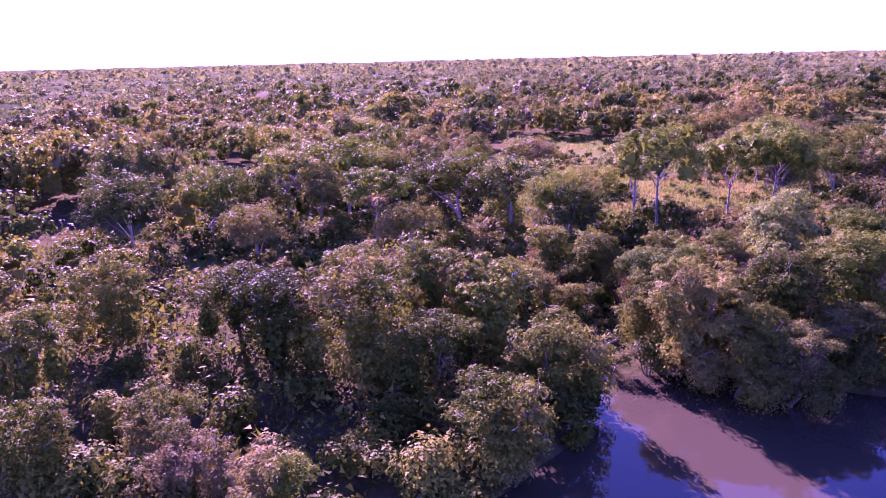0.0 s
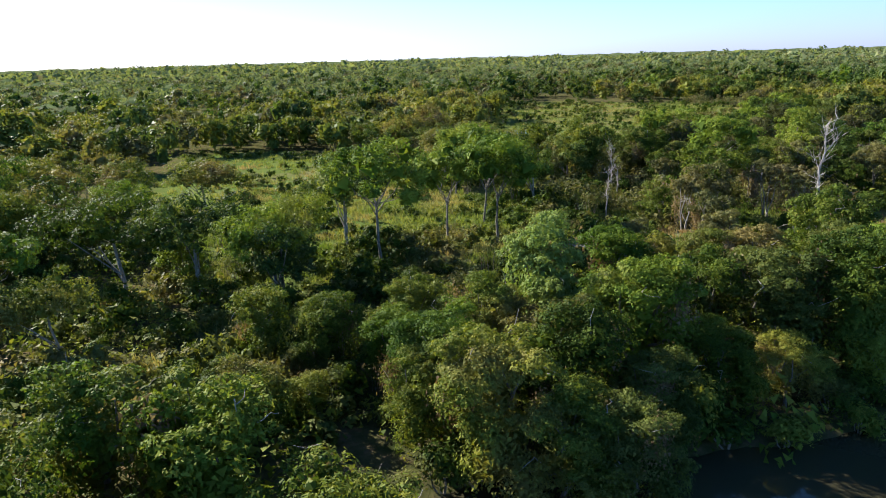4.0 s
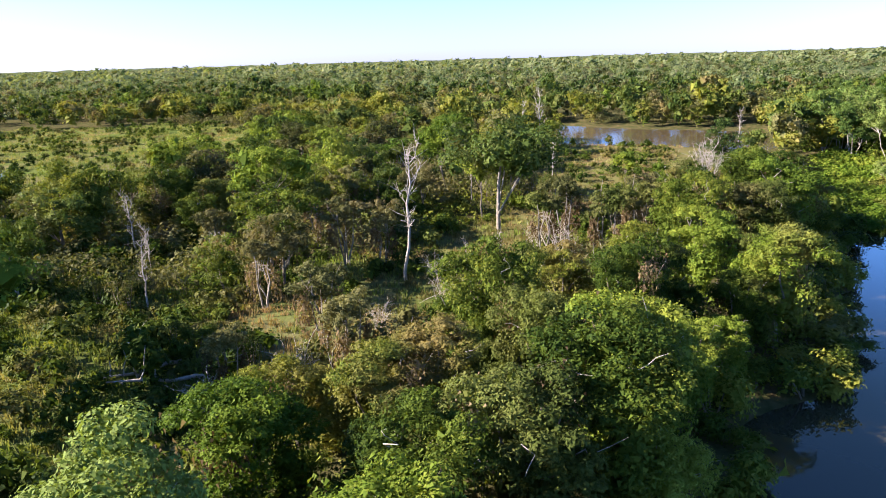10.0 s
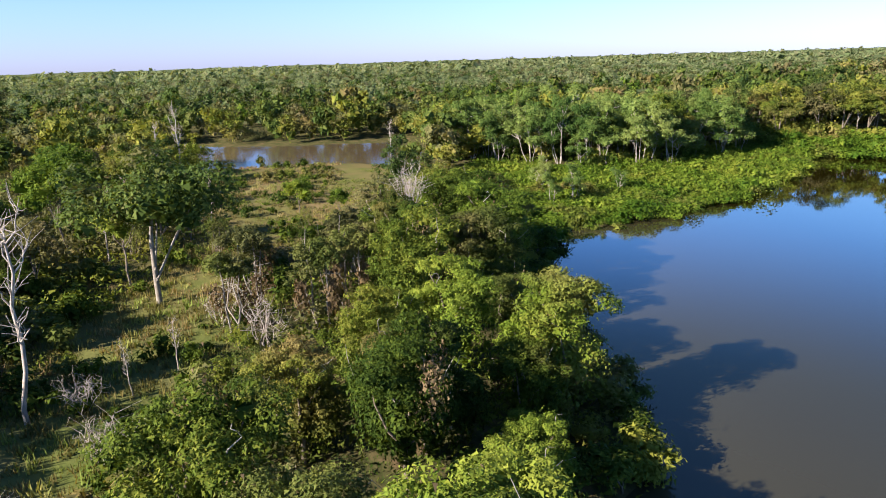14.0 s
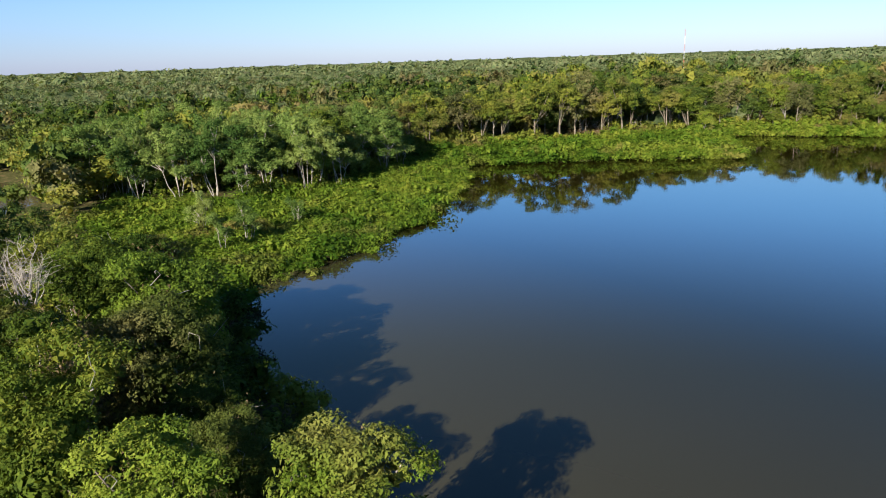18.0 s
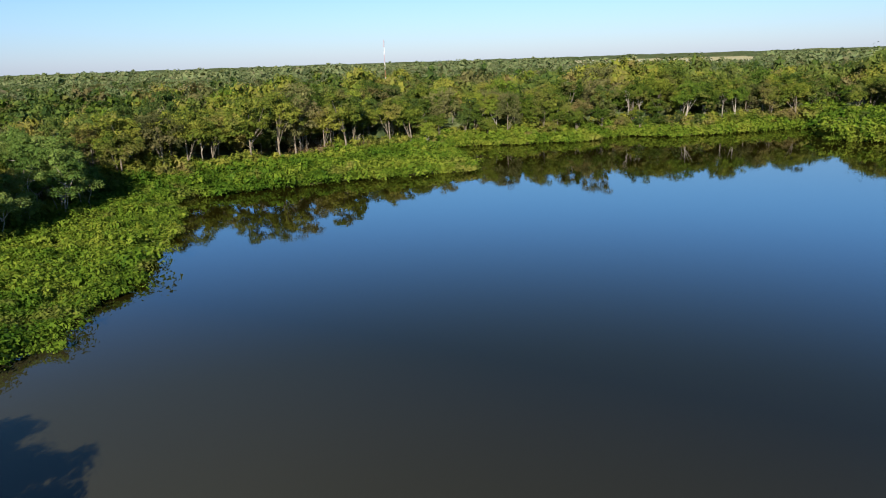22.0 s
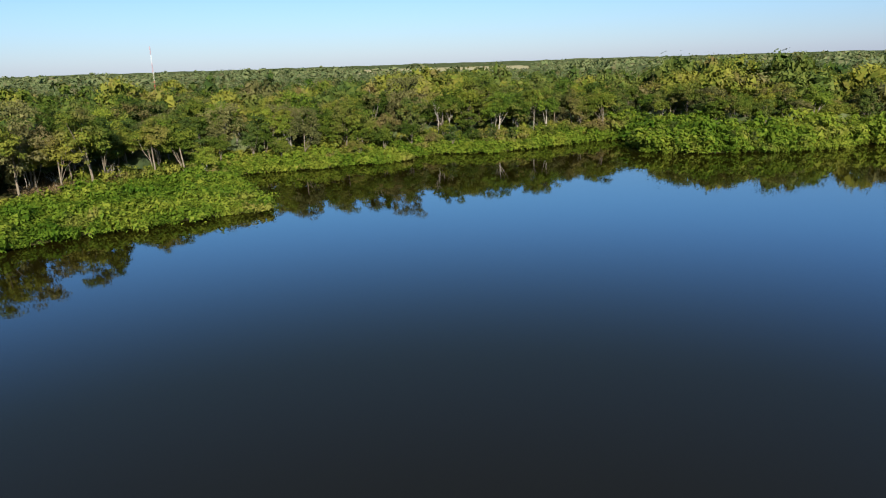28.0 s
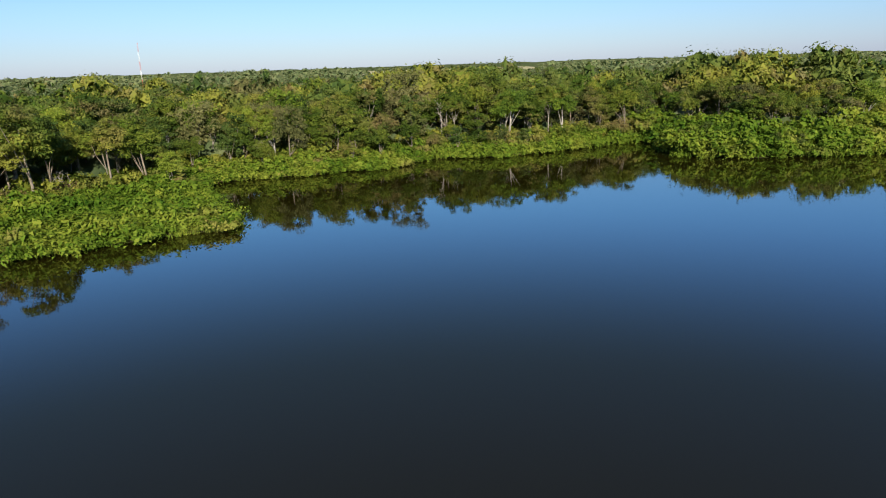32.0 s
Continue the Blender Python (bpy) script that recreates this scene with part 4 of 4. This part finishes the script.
def gappy(x, y):
    """Clumps and thin places of the wood, denser in the south."""
    return wobble(x, y, 21, 3.3) + 0.5 * wobble(x, y, 8, 0.9) > np.where(y > 40, -0.15, -0.7)


spots = np.array(free_spots(9000, (-140, -430, 430, 430), 5.8, lambda x, y: forest_place(x, y) & gappy(x, y), 120000))
far_shore = shore_distance(spots[:, 0], spots[:, 1]) + np.where(spots[:, 1] > 30, 14, 0) + np.where(spots[:, 0] < 0, 30, 0)
order = np.argsort(far_shore)
singles, rest = spots[order[:298]], spots[order[298:]]
inland = (rest[:, 0] > -30) & (rest[:, 0] < 200) & (rest[:, 1] > 60) & (rest[:, 1] < 190)
inner_trees, rest = rest[inland][:290], np.concatenate([rest[~inland], rest[inland][290:]])
scrub_wood = Stand([forest_tree(181 + s, f, 10.0, 4.0, 4000, None, "scrub_tree", (0.34, 0.42)[s % 2], 0.3, 0.26) for s, f in enumerate([LEAF_FOREST, LEAF_TALL, LEAF_DRY, LEAF_DARK, LEAF_BANK, LEAF_FOREST])], "mid-sized leafy tree of the scrubland behind the bank", "tree", "trees of the scrubland")
for x, y in inner_trees:
    scrub_wood.put(int(rng.integers(6)), at(x, y, turn(), rng.uniform(0.6, 1.15), rng.uniform(0.85, 1.2)))
for k, (x, y) in enumerate(singles):
    d = float(shore_distance(np.array([x]), np.array([y]))[0])
    south = 1.0 if y > -60 or x < 85 else 1.25
    size = south * (rng.uniform(0.3, 0.42) if x < 85 and d < 22 else rng.uniform(0.36, 0.55) if d < 9 else rng.uniform(0.6, 0.85) if d < 20 or rng.random() < 0.6 else rng.uniform(0.85, 1.1))
    wood.put(int(rng.integers(9)), at(x, y, turn(), size, rng.uniform(0.85, 1.15)))


def under_dry():
    out = []
    for s in range(171, 175):
        r2 = np.random.default_rng(s)
        lb = [(r2.normal(0, 0.8), r2.normal(0, 0.8), 0.4 + 1.2 * r2.random(), 0.7, 0.7, 0.7) for _ in range(4)]
        out.append(leaves(r2, lb, 190, 0.24, up=0.3, ragged=0.7))
    return out


def plant_mass(name, protos, places, sizes, mat, label, category, sink=0.5, lift=None):
    """Many plants as one mesh."""
    vs, fs, k = [], [], 0
    z = np.maximum(ground_height(places[:, 0], places[:, 1]), 0) if lift is None else np.full(len(places), lift)
    which = rng.integers(len(protos), size=len(places))
    for p, (v, f) in enumerate(protos):
        sel = np.nonzero(which == p)[0]
        if not len(sel):
            continue
        a = rng.random(len(sel)) * 6.283
        s, h = sizes[sel], sizes[sel] * rng.uniform(0.8, 1.25, len(sel))
        ca, sa = np.cos(a), np.sin(a)
        vx = (v[None, :, 0] * ca[:, None] - v[None, :, 1] * sa[:, None]) * s[:, None] + places[sel, 0][:, None]
        vy = (v[None, :, 0] * sa[:, None] + v[None, :, 1] * ca[:, None]) * s[:, None] + places[sel, 1][:, None]
        vz = v[None, :, 2] * h[:, None] + z[sel][:, None] - sink
        vs.append(np.stack([vx, vy, vz], -1).reshape(-1, 3))
        fs.append((f[None] + (np.arange(len(sel)) * len(v))[:, None, None]).reshape(-1, 3) + k)
        k += len(sel) * len(v)
    return tagged(new(name, mesh_from(name, np.concatenate(vs), np.concatenate(fs), [mat])), label, category, kind="stuff")


def sizes_for(p):
    s = rng.uniform(0.55, 1.1, len(p))
    return np.minimum(1.85, np.where(rng.random(len(p)) < 0.14, s * 1.35, s) * np.where(p[:, 1] < -100, 1.2, 1.0) * np.where((p[:, 1] < -236) & (p[:, 0] < 175) & (p[:, 1] > -345), 1.45, 1.0))


close = (rest[:, 0] < 300) & (np.abs(rest[:, 1]) < 310)
share = rng.random(len(rest))
for name, lo, hi, mat, label, h, w in (("forest", 0.0, 0.52, LEAF_FOREST, "dense green forest of lumpy crowns on the flood plain", 11.0, 5.0), ("dark_forest", 0.52, 0.72, LEAF_DARK, "dark green broad crowns among the forest", 11.5, 5.6),
                                       ("bright_forest", 0.72, 0.78, LEAF_TALL, "yellow-green crowns among the forest", 10, 4.6), ("dry_forest", 0.78, 1.01, LEAF_DRY, "grey-brown half-bare crowns among the forest", 10, 4.4)):
    sel = (share >= lo) & (share < hi)
    p = rest[sel & close]
    plant_mass(name, [low_tree(s, h, w, 11, 430, 0.47) for s in range(101, 107)], p, sizes_for(p), mat, label, "forest", 1.0)
    p = rest[sel & ~close]
    plant_mass(name, [low_tree(s, h, w, 4, 80, 1.05) for s in range(101, 106)], p, sizes_for(p), mat, label, "forest", 1.0)


def ring(spacing, lo, hi):
    n = int(2 * hi / spacing)
    i, j = np.meshgrid(np.arange(n), np.arange(n))
    x = (i + rng.random(i.shape) * 0.9) * spacing - hi + 140
    y = (j + rng.random(i.shape) * 0.9) * spacing - hi
    x, y = x.ravel(), y.ravel()
    an = np.degrees(np.arctan2(x - 60, y - 10))
    near_box = (x > -140) & (x < 430) & (y > -430) & (y < 430)
    r = np.hypot(x - 140, y)
    ok = ~near_box & (r > lo) & (r < hi) & ((an > -42) | (an < -150)) & (shore_distance(x, y) > 3)
    return np.stack([x[ok], y[ok]], 1)


mid = ring(12.0, 0, 900)
mid = mid[wobble(mid[:, 0], mid[:, 1], 60, 1.1) > -0.75]
share = rng.random(len(mid))
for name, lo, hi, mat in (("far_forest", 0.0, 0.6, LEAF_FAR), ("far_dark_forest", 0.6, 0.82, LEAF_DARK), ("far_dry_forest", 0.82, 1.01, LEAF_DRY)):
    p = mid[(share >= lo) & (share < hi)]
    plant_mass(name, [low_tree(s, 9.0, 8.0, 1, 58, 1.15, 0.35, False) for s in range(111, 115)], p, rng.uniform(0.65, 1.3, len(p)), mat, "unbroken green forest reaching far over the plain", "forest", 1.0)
far = ring(23.0, 900, 2600)
far = far[signed(FIELD, far[:, 0], far[:, 1]) > 10]
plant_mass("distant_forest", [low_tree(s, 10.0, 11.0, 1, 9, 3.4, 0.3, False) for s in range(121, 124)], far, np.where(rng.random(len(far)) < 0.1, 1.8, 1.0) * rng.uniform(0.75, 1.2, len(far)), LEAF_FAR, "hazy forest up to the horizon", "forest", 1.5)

# closed roof of leaves where single crowns no longer show
ra = np.concatenate([np.linspace(150, 515, 60), np.linspace(520, 1500, 80), np.geomspace(1520, 4850, 60)])
ta = np.radians(np.arange(-60, 226, 0.8))
R, T = np.meshgrid(ra, ta)
CX, CY = 140 + R * np.sin(T), R * np.cos(T)
CZ = 6.0 + 2.2 * wobble(CX, CY, 17, 0.4) + 1.8 * wobble(CX, CY, 70, 2.4) + np.where(R < 520, 1.5, 2.6) * np.random.default_rng(5).normal(size=CX.shape) + (R - 620) * 0.0004
CZ = CZ + np.where(R < 520, -1.0, -2.2) + np.clip((R - 2300) / 200, 0, 3.5)
shut = (R > 520) | ~((CX < 350) & (CY > 15) & (CY < 380)) & open_land(CX, CY, 18) & (meadow_part(CX, CY) < 0.25) & ((CY < 40) | gappy(CX, CY)) & ((CY < 60) | (CX > 240) | (CY > 250))
CZ = np.where(shut, CZ, -3.0)
CZ = np.where(signed(FIELD, CX, CY) < 0, 1.0, CZ)
q = (np.arange(len(ta) - 1)[:, None] * len(ra) + np.arange(len(ra) - 1)[None]).ravel()
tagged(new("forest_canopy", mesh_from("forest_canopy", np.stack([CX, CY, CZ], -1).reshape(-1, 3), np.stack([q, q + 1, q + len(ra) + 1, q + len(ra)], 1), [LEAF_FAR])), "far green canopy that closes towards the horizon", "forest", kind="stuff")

b = bmesh.new()
b.faces.new([b.verts.new((x, y, 3.2)) for x, y in FIELD])
me = bpy.data.meshes.new("field")
b.to_mesh(me)
b.free()
STRAW = bark_material("straw_field", (0.26, 0.24, 0.1), (0.42, 0.36, 0.17))
me.materials.append(STRAW)
tagged(new("field", me), "pale dry field far behind the forest", "field", kind="structure")
hx, hy = np.meshgrid(np.linspace(-1, 1, 41), np.linspace(-1, 1, 9))
hz = 13 * np.exp(-(hx * 3.2 - 0.4) ** 2) + 9 * np.exp(-((hx - 0.5) * 2.4) ** 2) + 1.5 * wobble(hx * 40, hy * 10, 2.0)
q = (np.arange(8)[:, None] * 41 + np.arange(40)[None]).ravel()
tagged(new("hill", mesh_from("hill", np.stack([270 - hx * 420, -4500 + hy * 150, hz * (1 - hy ** 2)], -1).reshape(-1, 3), np.stack([q, q + 1, q + 42, q + 41], 1), [LEAF_FAR])), "low wooded hill on the horizon", "hill", kind="structure")

def earth_bank(x, y, an, length, height):
    """A slipped, bare stretch of river bank."""
    u, v = np.meshgrid(np.linspace(-1, 1, 25), np.linspace(0, 1, 9))
    r2 = np.random.default_rng(int(length * 10))
    z = height * ease(v * 1.3) * np.cos(u * 1.5) ** 0.5 + r2.normal(0, 0.07, u.shape) - 0.15
    px, py = u * length / 2, v * height * 1.8 + 0.4 * np.sin(u * 7) - 0.6 * height
    px, py = x + px * math.cos(an) - py * math.sin(an), y + px * math.sin(an) + py * math.cos(an)
    q = (np.arange(8)[:, None] * 25 + np.arange(24)[None]).ravel()
    tagged(new("earth_bank", mesh_from("earth_bank", np.stack([px, py, z], -1).reshape(-1, 3), np.stack([q, q + 1, q + 26, q + 25], 1), [EARTH], smooth=True)), "bare reddish earth of the slipped river bank", "bank", kind="structure")


earth_bank(186, -157, math.radians(200), 9, 1.9)
earth_bank(141, -196, math.radians(230), 12, 1.5)
earth_bank(152, -179, math.radians(228), 8, 1.2)


def fallen_log(x, y, an, length, seed):
    r2 = np.random.default_rng(seed)
    g = float(ground_height(np.array([x]), np.array([y]))[0])
    t = thing("fallen_log", "bleached fallen log with broken limbs on the shore", "log", "driftwood on the shore")
    t.location = (x, y, g)
    d = np.array((math.cos(an), math.sin(an), 0.0))
    part_mesh("trunk", tube(wander(r2, d * -length / 2 + (0, 0, 0.3), d * length / 2 + (0, 0, 1.0), 5, 0.12), [0.2, 0.18, 0.15, 0.13, 0.1, 0.05], 7), BARK_DEAD, t, smooth=True)
    for k in range(3):
        s = d * length * (0.05 + 0.15 * k) + (0, 0, 0.7)
        part_mesh("branch", tube(wander(r2, s, s + r2.normal(0, 0.9, 3) + (0, 0, 1.3), 3, 0.12), [0.08, 0.06, 0.04, 0.015], 5), BARK_DEAD, t, smooth=True)


for k, (x, y, an, ln) in enumerate([(206, -122, 0.4, 7), (211, -128, 2.0, 6), (214, -118, 1.1, 5), (203, -134, 2.7, 6), (59, 95, 0.9, 9), (56, 89, 2.2, 8), (54, 84, 0.2, 7), (57, 92, 2.7, 7)]):
    fallen_log(x, y, an, ln, 300 + k)


def snag_islet(x, y):
    """A bush on a mat of drift in the open water."""
    r2 = np.random.default_rng(77)
    t = thing("drift_islet", "low green bush on a mat of drift in open water", "bush")
    t.location = (x, y, 0)
    lb = [(r2.normal(0.2, 0.7), r2.normal(0, 0.7), 0.5 + 2.2 * r2.random(), 0.8, 0.8, 0.7) for _ in range(9)]
    part_mesh("bush", join([leaves(r2, lb, 900, 0.22, ragged=0.5), cores(r2, lb, 0.7)]), LEAF_BANK, t)
    part_mesh("drift", join([tube(wander(r2, r2.normal(0, 1, 3) * (1.6, 1.0, 0) + (0, 0, 0.05), r2.normal(0, 1, 3) * (2.4, 1.2, 0.0) + (0, 0, 0.35), 3, 0.15), [0.05, 0.05, 0.04, 0.02], 5) for _ in range(14)]), BARK_DEAD, t, "grey driftwood sticks")


snag_islet(34.0, -132.8)

def radio_mast(x, y, height):
    """A slim three-legged lattice mast in red and white lengths."""
    t = thing("radio_mast", "slim red and white lattice mast above the far forest", "mast")
    t.location = (x, y, 1.5)
    foot = [(0.28 * math.cos(a), 0.28 * math.sin(a)) for a in (0.5, 2.6, 4.7)]
    n = 8
    for k in range(n):
        lo, hi = height * k / n, height * (k + 1) / n
        bits = [tube([(px, py, lo), (px, py, hi)], [0.03, 0.03], 5) for px, py in foot]
        for j in range(5):
            za, zb = lo + (hi - lo) * j / 5, lo + (hi - lo) * (j + 1) / 5
            for i in range(3):
                bits.append(tube([(*foot[i], za), (*foot[(i + 1) % 3], zb)], [0.018, 0.018], 4))
        part_mesh("mast_section", join(bits), MAST_RED if k % 2 else MAST_WHITE, t, "red lattice length" if k % 2 else "white lattice length")


MAST_RED, MAST_WHITE = bark_material("red_mast_paint", (0.4, 0.08, 0.05), (0.5, 0.12, 0.08), 0.5), bark_material("white_mast_paint", (0.65, 0.65, 0.63), (0.8, 0.8, 0.78), 0.5)
radio_mast(348, -370, 39.5)


# low plants that float and crowd along the east shore
low_plant = []
for s in range(131, 135):
    r2 = np.random.default_rng(s)
    lb = [(r2.normal(0, 0.7), r2.normal(0, 0.7), 0.35 + 0.5 * r2.random(), 0.75, 0.75, 0.5) for _ in range(4)]
    low_plant.append(join([leaves(r2, lb, 125, 0.235, up=0.7, ragged=0.5), cores(r2, lb[:2], 0.6)]))
spot = np.array(free_spots(4700, (130, -145, 222, 48), 1.15, lambda x, y: (CARPET_LOW(x, y) < 3) & (shore_distance(x, y) > -1.5) & (np.hypot(x - 207, (y + 124) * 0.8) > 6), 60000))
plant_mass("shore_plants", low_plant, spot, rng.uniform(0.75, 1.4, len(spot)) * (1.15 + 0.65 * wobble(spot[:, 0], spot[:, 1], 3.6, 0.2)) * np.where(spot[:, 1] < -62, 1.25, 1.0), LEAF_CARPET, "dense bright green low plants spreading over the water's edge", "plants", 0.25)
spot = np.array(free_spots(1500, (-60, -250, 215, -110), 1.5, lambda x, y: (np.abs(shore_distance(x, y) - 3) < 5) & (CARPET_LOW(x, y) > 1), 60000))
plant_mass("far_shore_plants", low_plant, spot, rng.uniform(0.9, 2.2, len(spot)), LEAF_CARPET, "leafy bushes leaning over the far waterline", "plants", 0.25)

# thickets that hide the feet of the shore woods
spot = np.array(free_spots(900, (-60, -262, 245, 70), 2.6, lambda x, y: (shore_distance(x, y) > 3) & (shore_distance(x, y) < 34) & (CARPET_LOW(x, y) > 1) & ((y < 30) | (x > 135)) & (signed(POND2, x, y) > 4) & (meadow_part(x, y) < 0.5), 60000))
big = []
slope = np.array(free_spots(700, (-70, -262, 200, -120), 2.3, lambda x, y: (shore_distance(x, y) > -0.8) & (shore_distance(x, y) < np.where(x < 85, 20, 9)) & (CARPET_LOW(x, y) > 1), 90000))
for s in range(161, 165):
    r2 = np.random.default_rng(s)
    lb = [(r2.normal(0, 0.9), r2.normal(0, 0.9), 0.5 + 1.9 * r2.random(), 0.95, 0.95, 0.75) for _ in range(5)]
    big.append(join([leaves(r2, lb, 150, 0.4, up=0.6, ragged=0.45), cores(r2, lb, 0.6)]))
plant_mass("thicket", big[:2], spot[::2], rng.uniform(0.8, 1.7, len(spot[::2])), LEAF_BANK, "tangled green thicket at the edge of the woods", "bushes", 0.4)
mound = np.array(free_spots(480, (138, -140, 214, 44), 2.0, lambda x, y: (CARPET_LOW(x, y) < 1) & (shore_distance(x, y) > 0.5) & (wobble(x, y, 6.5, 1.4) > np.where(y < -58, -0.35, -0.05)), 40000))
plant_mass("shore_bushes", big, mound, rng.uniform(0.35, 1.0, len(mound)) * np.where(mound[:, 1] < -58, 1.5, 1.05), LEAF_CARPET, "low leafy bushes rising from the bright shore plants", "bushes", 0.3)
litter = np.array(free_spots(90, (190, -150, 226, -100), 1.6, lambda x, y: np.hypot((x - 208) * 0.9, (y + 125) * 0.6) < 9, 9000))
plant_mass("dead_brush", under_dry(), litter, rng.uniform(0.5, 1.2, len(litter)), LEAF_VINE, "brown dead brush piled at the edge of the woods", "brush", 0.2)
spot_grove = np.array(free_spots(170, (178, -54, 250, 42), 3.0, lambda x, y: (signed(GROVE, x, y) < 2) & (signed(POND2, x, y) > 2), 30000))
plant_mass("grove_undergrowth", big, spot_grove, rng.uniform(0.7, 1.5, len(spot_grove)), LEAF_BANK, "leafy undergrowth among the pale stems", "undergrowth", 0.4)
plant_mass("bank_bushes", big, slope, rng.uniform(0.7, 1.5, len(slope)) * np.where(slope[:, 0] < 85, 1.55, 1.0), LEAF_CARPET, "bright green bushes sloping down to the river", "bushes", 0.4)
plant_mass("dark_thicket", big[2:], spot[1::2], rng.uniform(0.8, 1.6, len(spot[1::2])), LEAF_FOREST, "darker leafy thicket at the edge of the woods", "bushes", 0.4)
spot = np.array(free_spots(800, (60, 60, 300, 280), 3.2, lambda x, y: open_land(x, y) & (meadow_part(x, y) < 0.7) & ~gappy(x, y), 90000))
plant_mass("scrub", under_dry(), spot, rng.uniform(0.8, 2.0, len(spot)), LEAF_DRY, "brownish scrub in the gaps of the wood", "bushes", 0.2)

spot = np.array(free_spots(760, (20, 60, 270, 340), 2.8, lambda x, y: (meadow_part(x, y) > 0.4) & (signed(POND2, x, y) > 1) & (signed(POOL, x, y) > 1) & (wobble(x, y, 9, 3.1) > -0.05), 60000))
plant_mass("meadow_bushes", big, spot, rng.uniform(0.3, 0.95, len(spot)), LEAF_BANK, "scattered low bushes of the wet meadow", "bushes", 0.3)

spot = np.array(free_spots(1200, (-55, 66, 124, 170), 2.4, lambda x, y: open_land(x, y) & (wobble(x, y, 7, 6.1) > np.where((signed(CLEAR_A, x, y) < 0) & (y > 112), 0.55, -0.2)), 60000))
plant_mass("brush", big, spot[::2], rng.uniform(0.45, 1.15, len(spot[::2])), LEAF_BANK, "green brush scattered over the scrubland behind the bank", "bushes", 0.3)
plant_mass("dry_brush", big + under_dry(), spot[1::2], rng.uniform(0.45, 1.05, len(spot[1::2])), LEAF_SCRUB, "grey-brown brush scattered over the scrubland", "bushes", 0.3)

# undergrowth and grass of the near land
under = []
for s in range(141, 145):
    r2 = np.random.default_rng(s)
    lb = [(r2.normal(0, 0.6), r2.normal(0, 0.6), 0.3 + 0.6 * r2.random(), 0.6, 0.6, 0.55) for _ in range(3)]
    under.append(leaves(r2, lb, 44, 0.27, up=0.6, ragged=0.5))
spot = np.array(free_spots(5200, (-60, 36, 200, 160), 1.35, lambda x, y: open_land(x, y, 1.0) & (wobble(x, y, 8, 2.7) > -0.45), 90000))
plant_mass("undergrowth", under, spot, rng.uniform(0.7, 2.0, len(spot)) * (1 - 0.55 * meadow_part(spot[:, 0], spot[:, 1])), LEAF_BANK, "tangled low green undergrowth between the trees", "undergrowth", 0.2)
tuft = []
for s in range(151, 154):
    r2 = np.random.default_rng(s)
    p = r2.normal(0, 0.45, (16, 3)) * (1, 1, 0)
    tip = p + r2.normal(0, 0.22, (16, 3)) * (1, 1, 0) + np.stack([0 * p[:, 0], 0 * p[:, 0], r2.uniform(0.5, 1.0, 16)], 1)
    side = np.cross(tip - p, r2.normal(size=(16, 3)))
    side *= 0.09 / np.linalg.norm(side, axis=1)[:, None]
    tuft.append((np.stack([p - side, p + side, tip], 1).reshape(-1, 3), np.arange(48).reshape(-1, 3)))
spot = np.array(free_spots(7000, (0, 60, 270, 345), 1.2, lambda x, y: (meadow_part(x, y) > 0.3) & (signed(POND2, x, y) > -1.5) & (signed(POOL, x, y) > -1) & (wobble(x, y, 6, 1.7) > -0.5), 90000))
spot = np.concatenate([spot, free_spots(4600, (-10, 64, 135, 160), 0.8, lambda x, y: (meadow_part(x, y) > 0.3) & (wobble(x, y, 5, 1.7) > -0.6), 60000)])
straw = (spot[:, 0] > 92 - 30 * (signed(STRIP, spot[:, 0], spot[:, 1]) < 2)) & (spot[:, 1] < 112) & (rng.random(len(spot)) < 0.75)
plant_mass("grass", tuft, spot[~straw], rng.uniform(0.4, 1.1, (~straw).sum()), LEAF_GRASS, "tall yellow-green grass of the wet meadow", "grass", 0.05)
plant_mass("straw_grass", tuft, spot[straw], rng.uniform(0.35, 0.9, straw.sum()), LEAF_STRAW, "dry straw-coloured grass of the clearing by the pond", "grass", 0.05)

for ob, m in HOLD:
    ob.matrix_basis = m
# first plants that were not set out
for stand in STANDS:
    for k, ob in enumerate(stand.kinds):
        if k not in stand.used:
            for o in (*ob.children_recursive, ob):
                bpy.data.objects.remove(o)
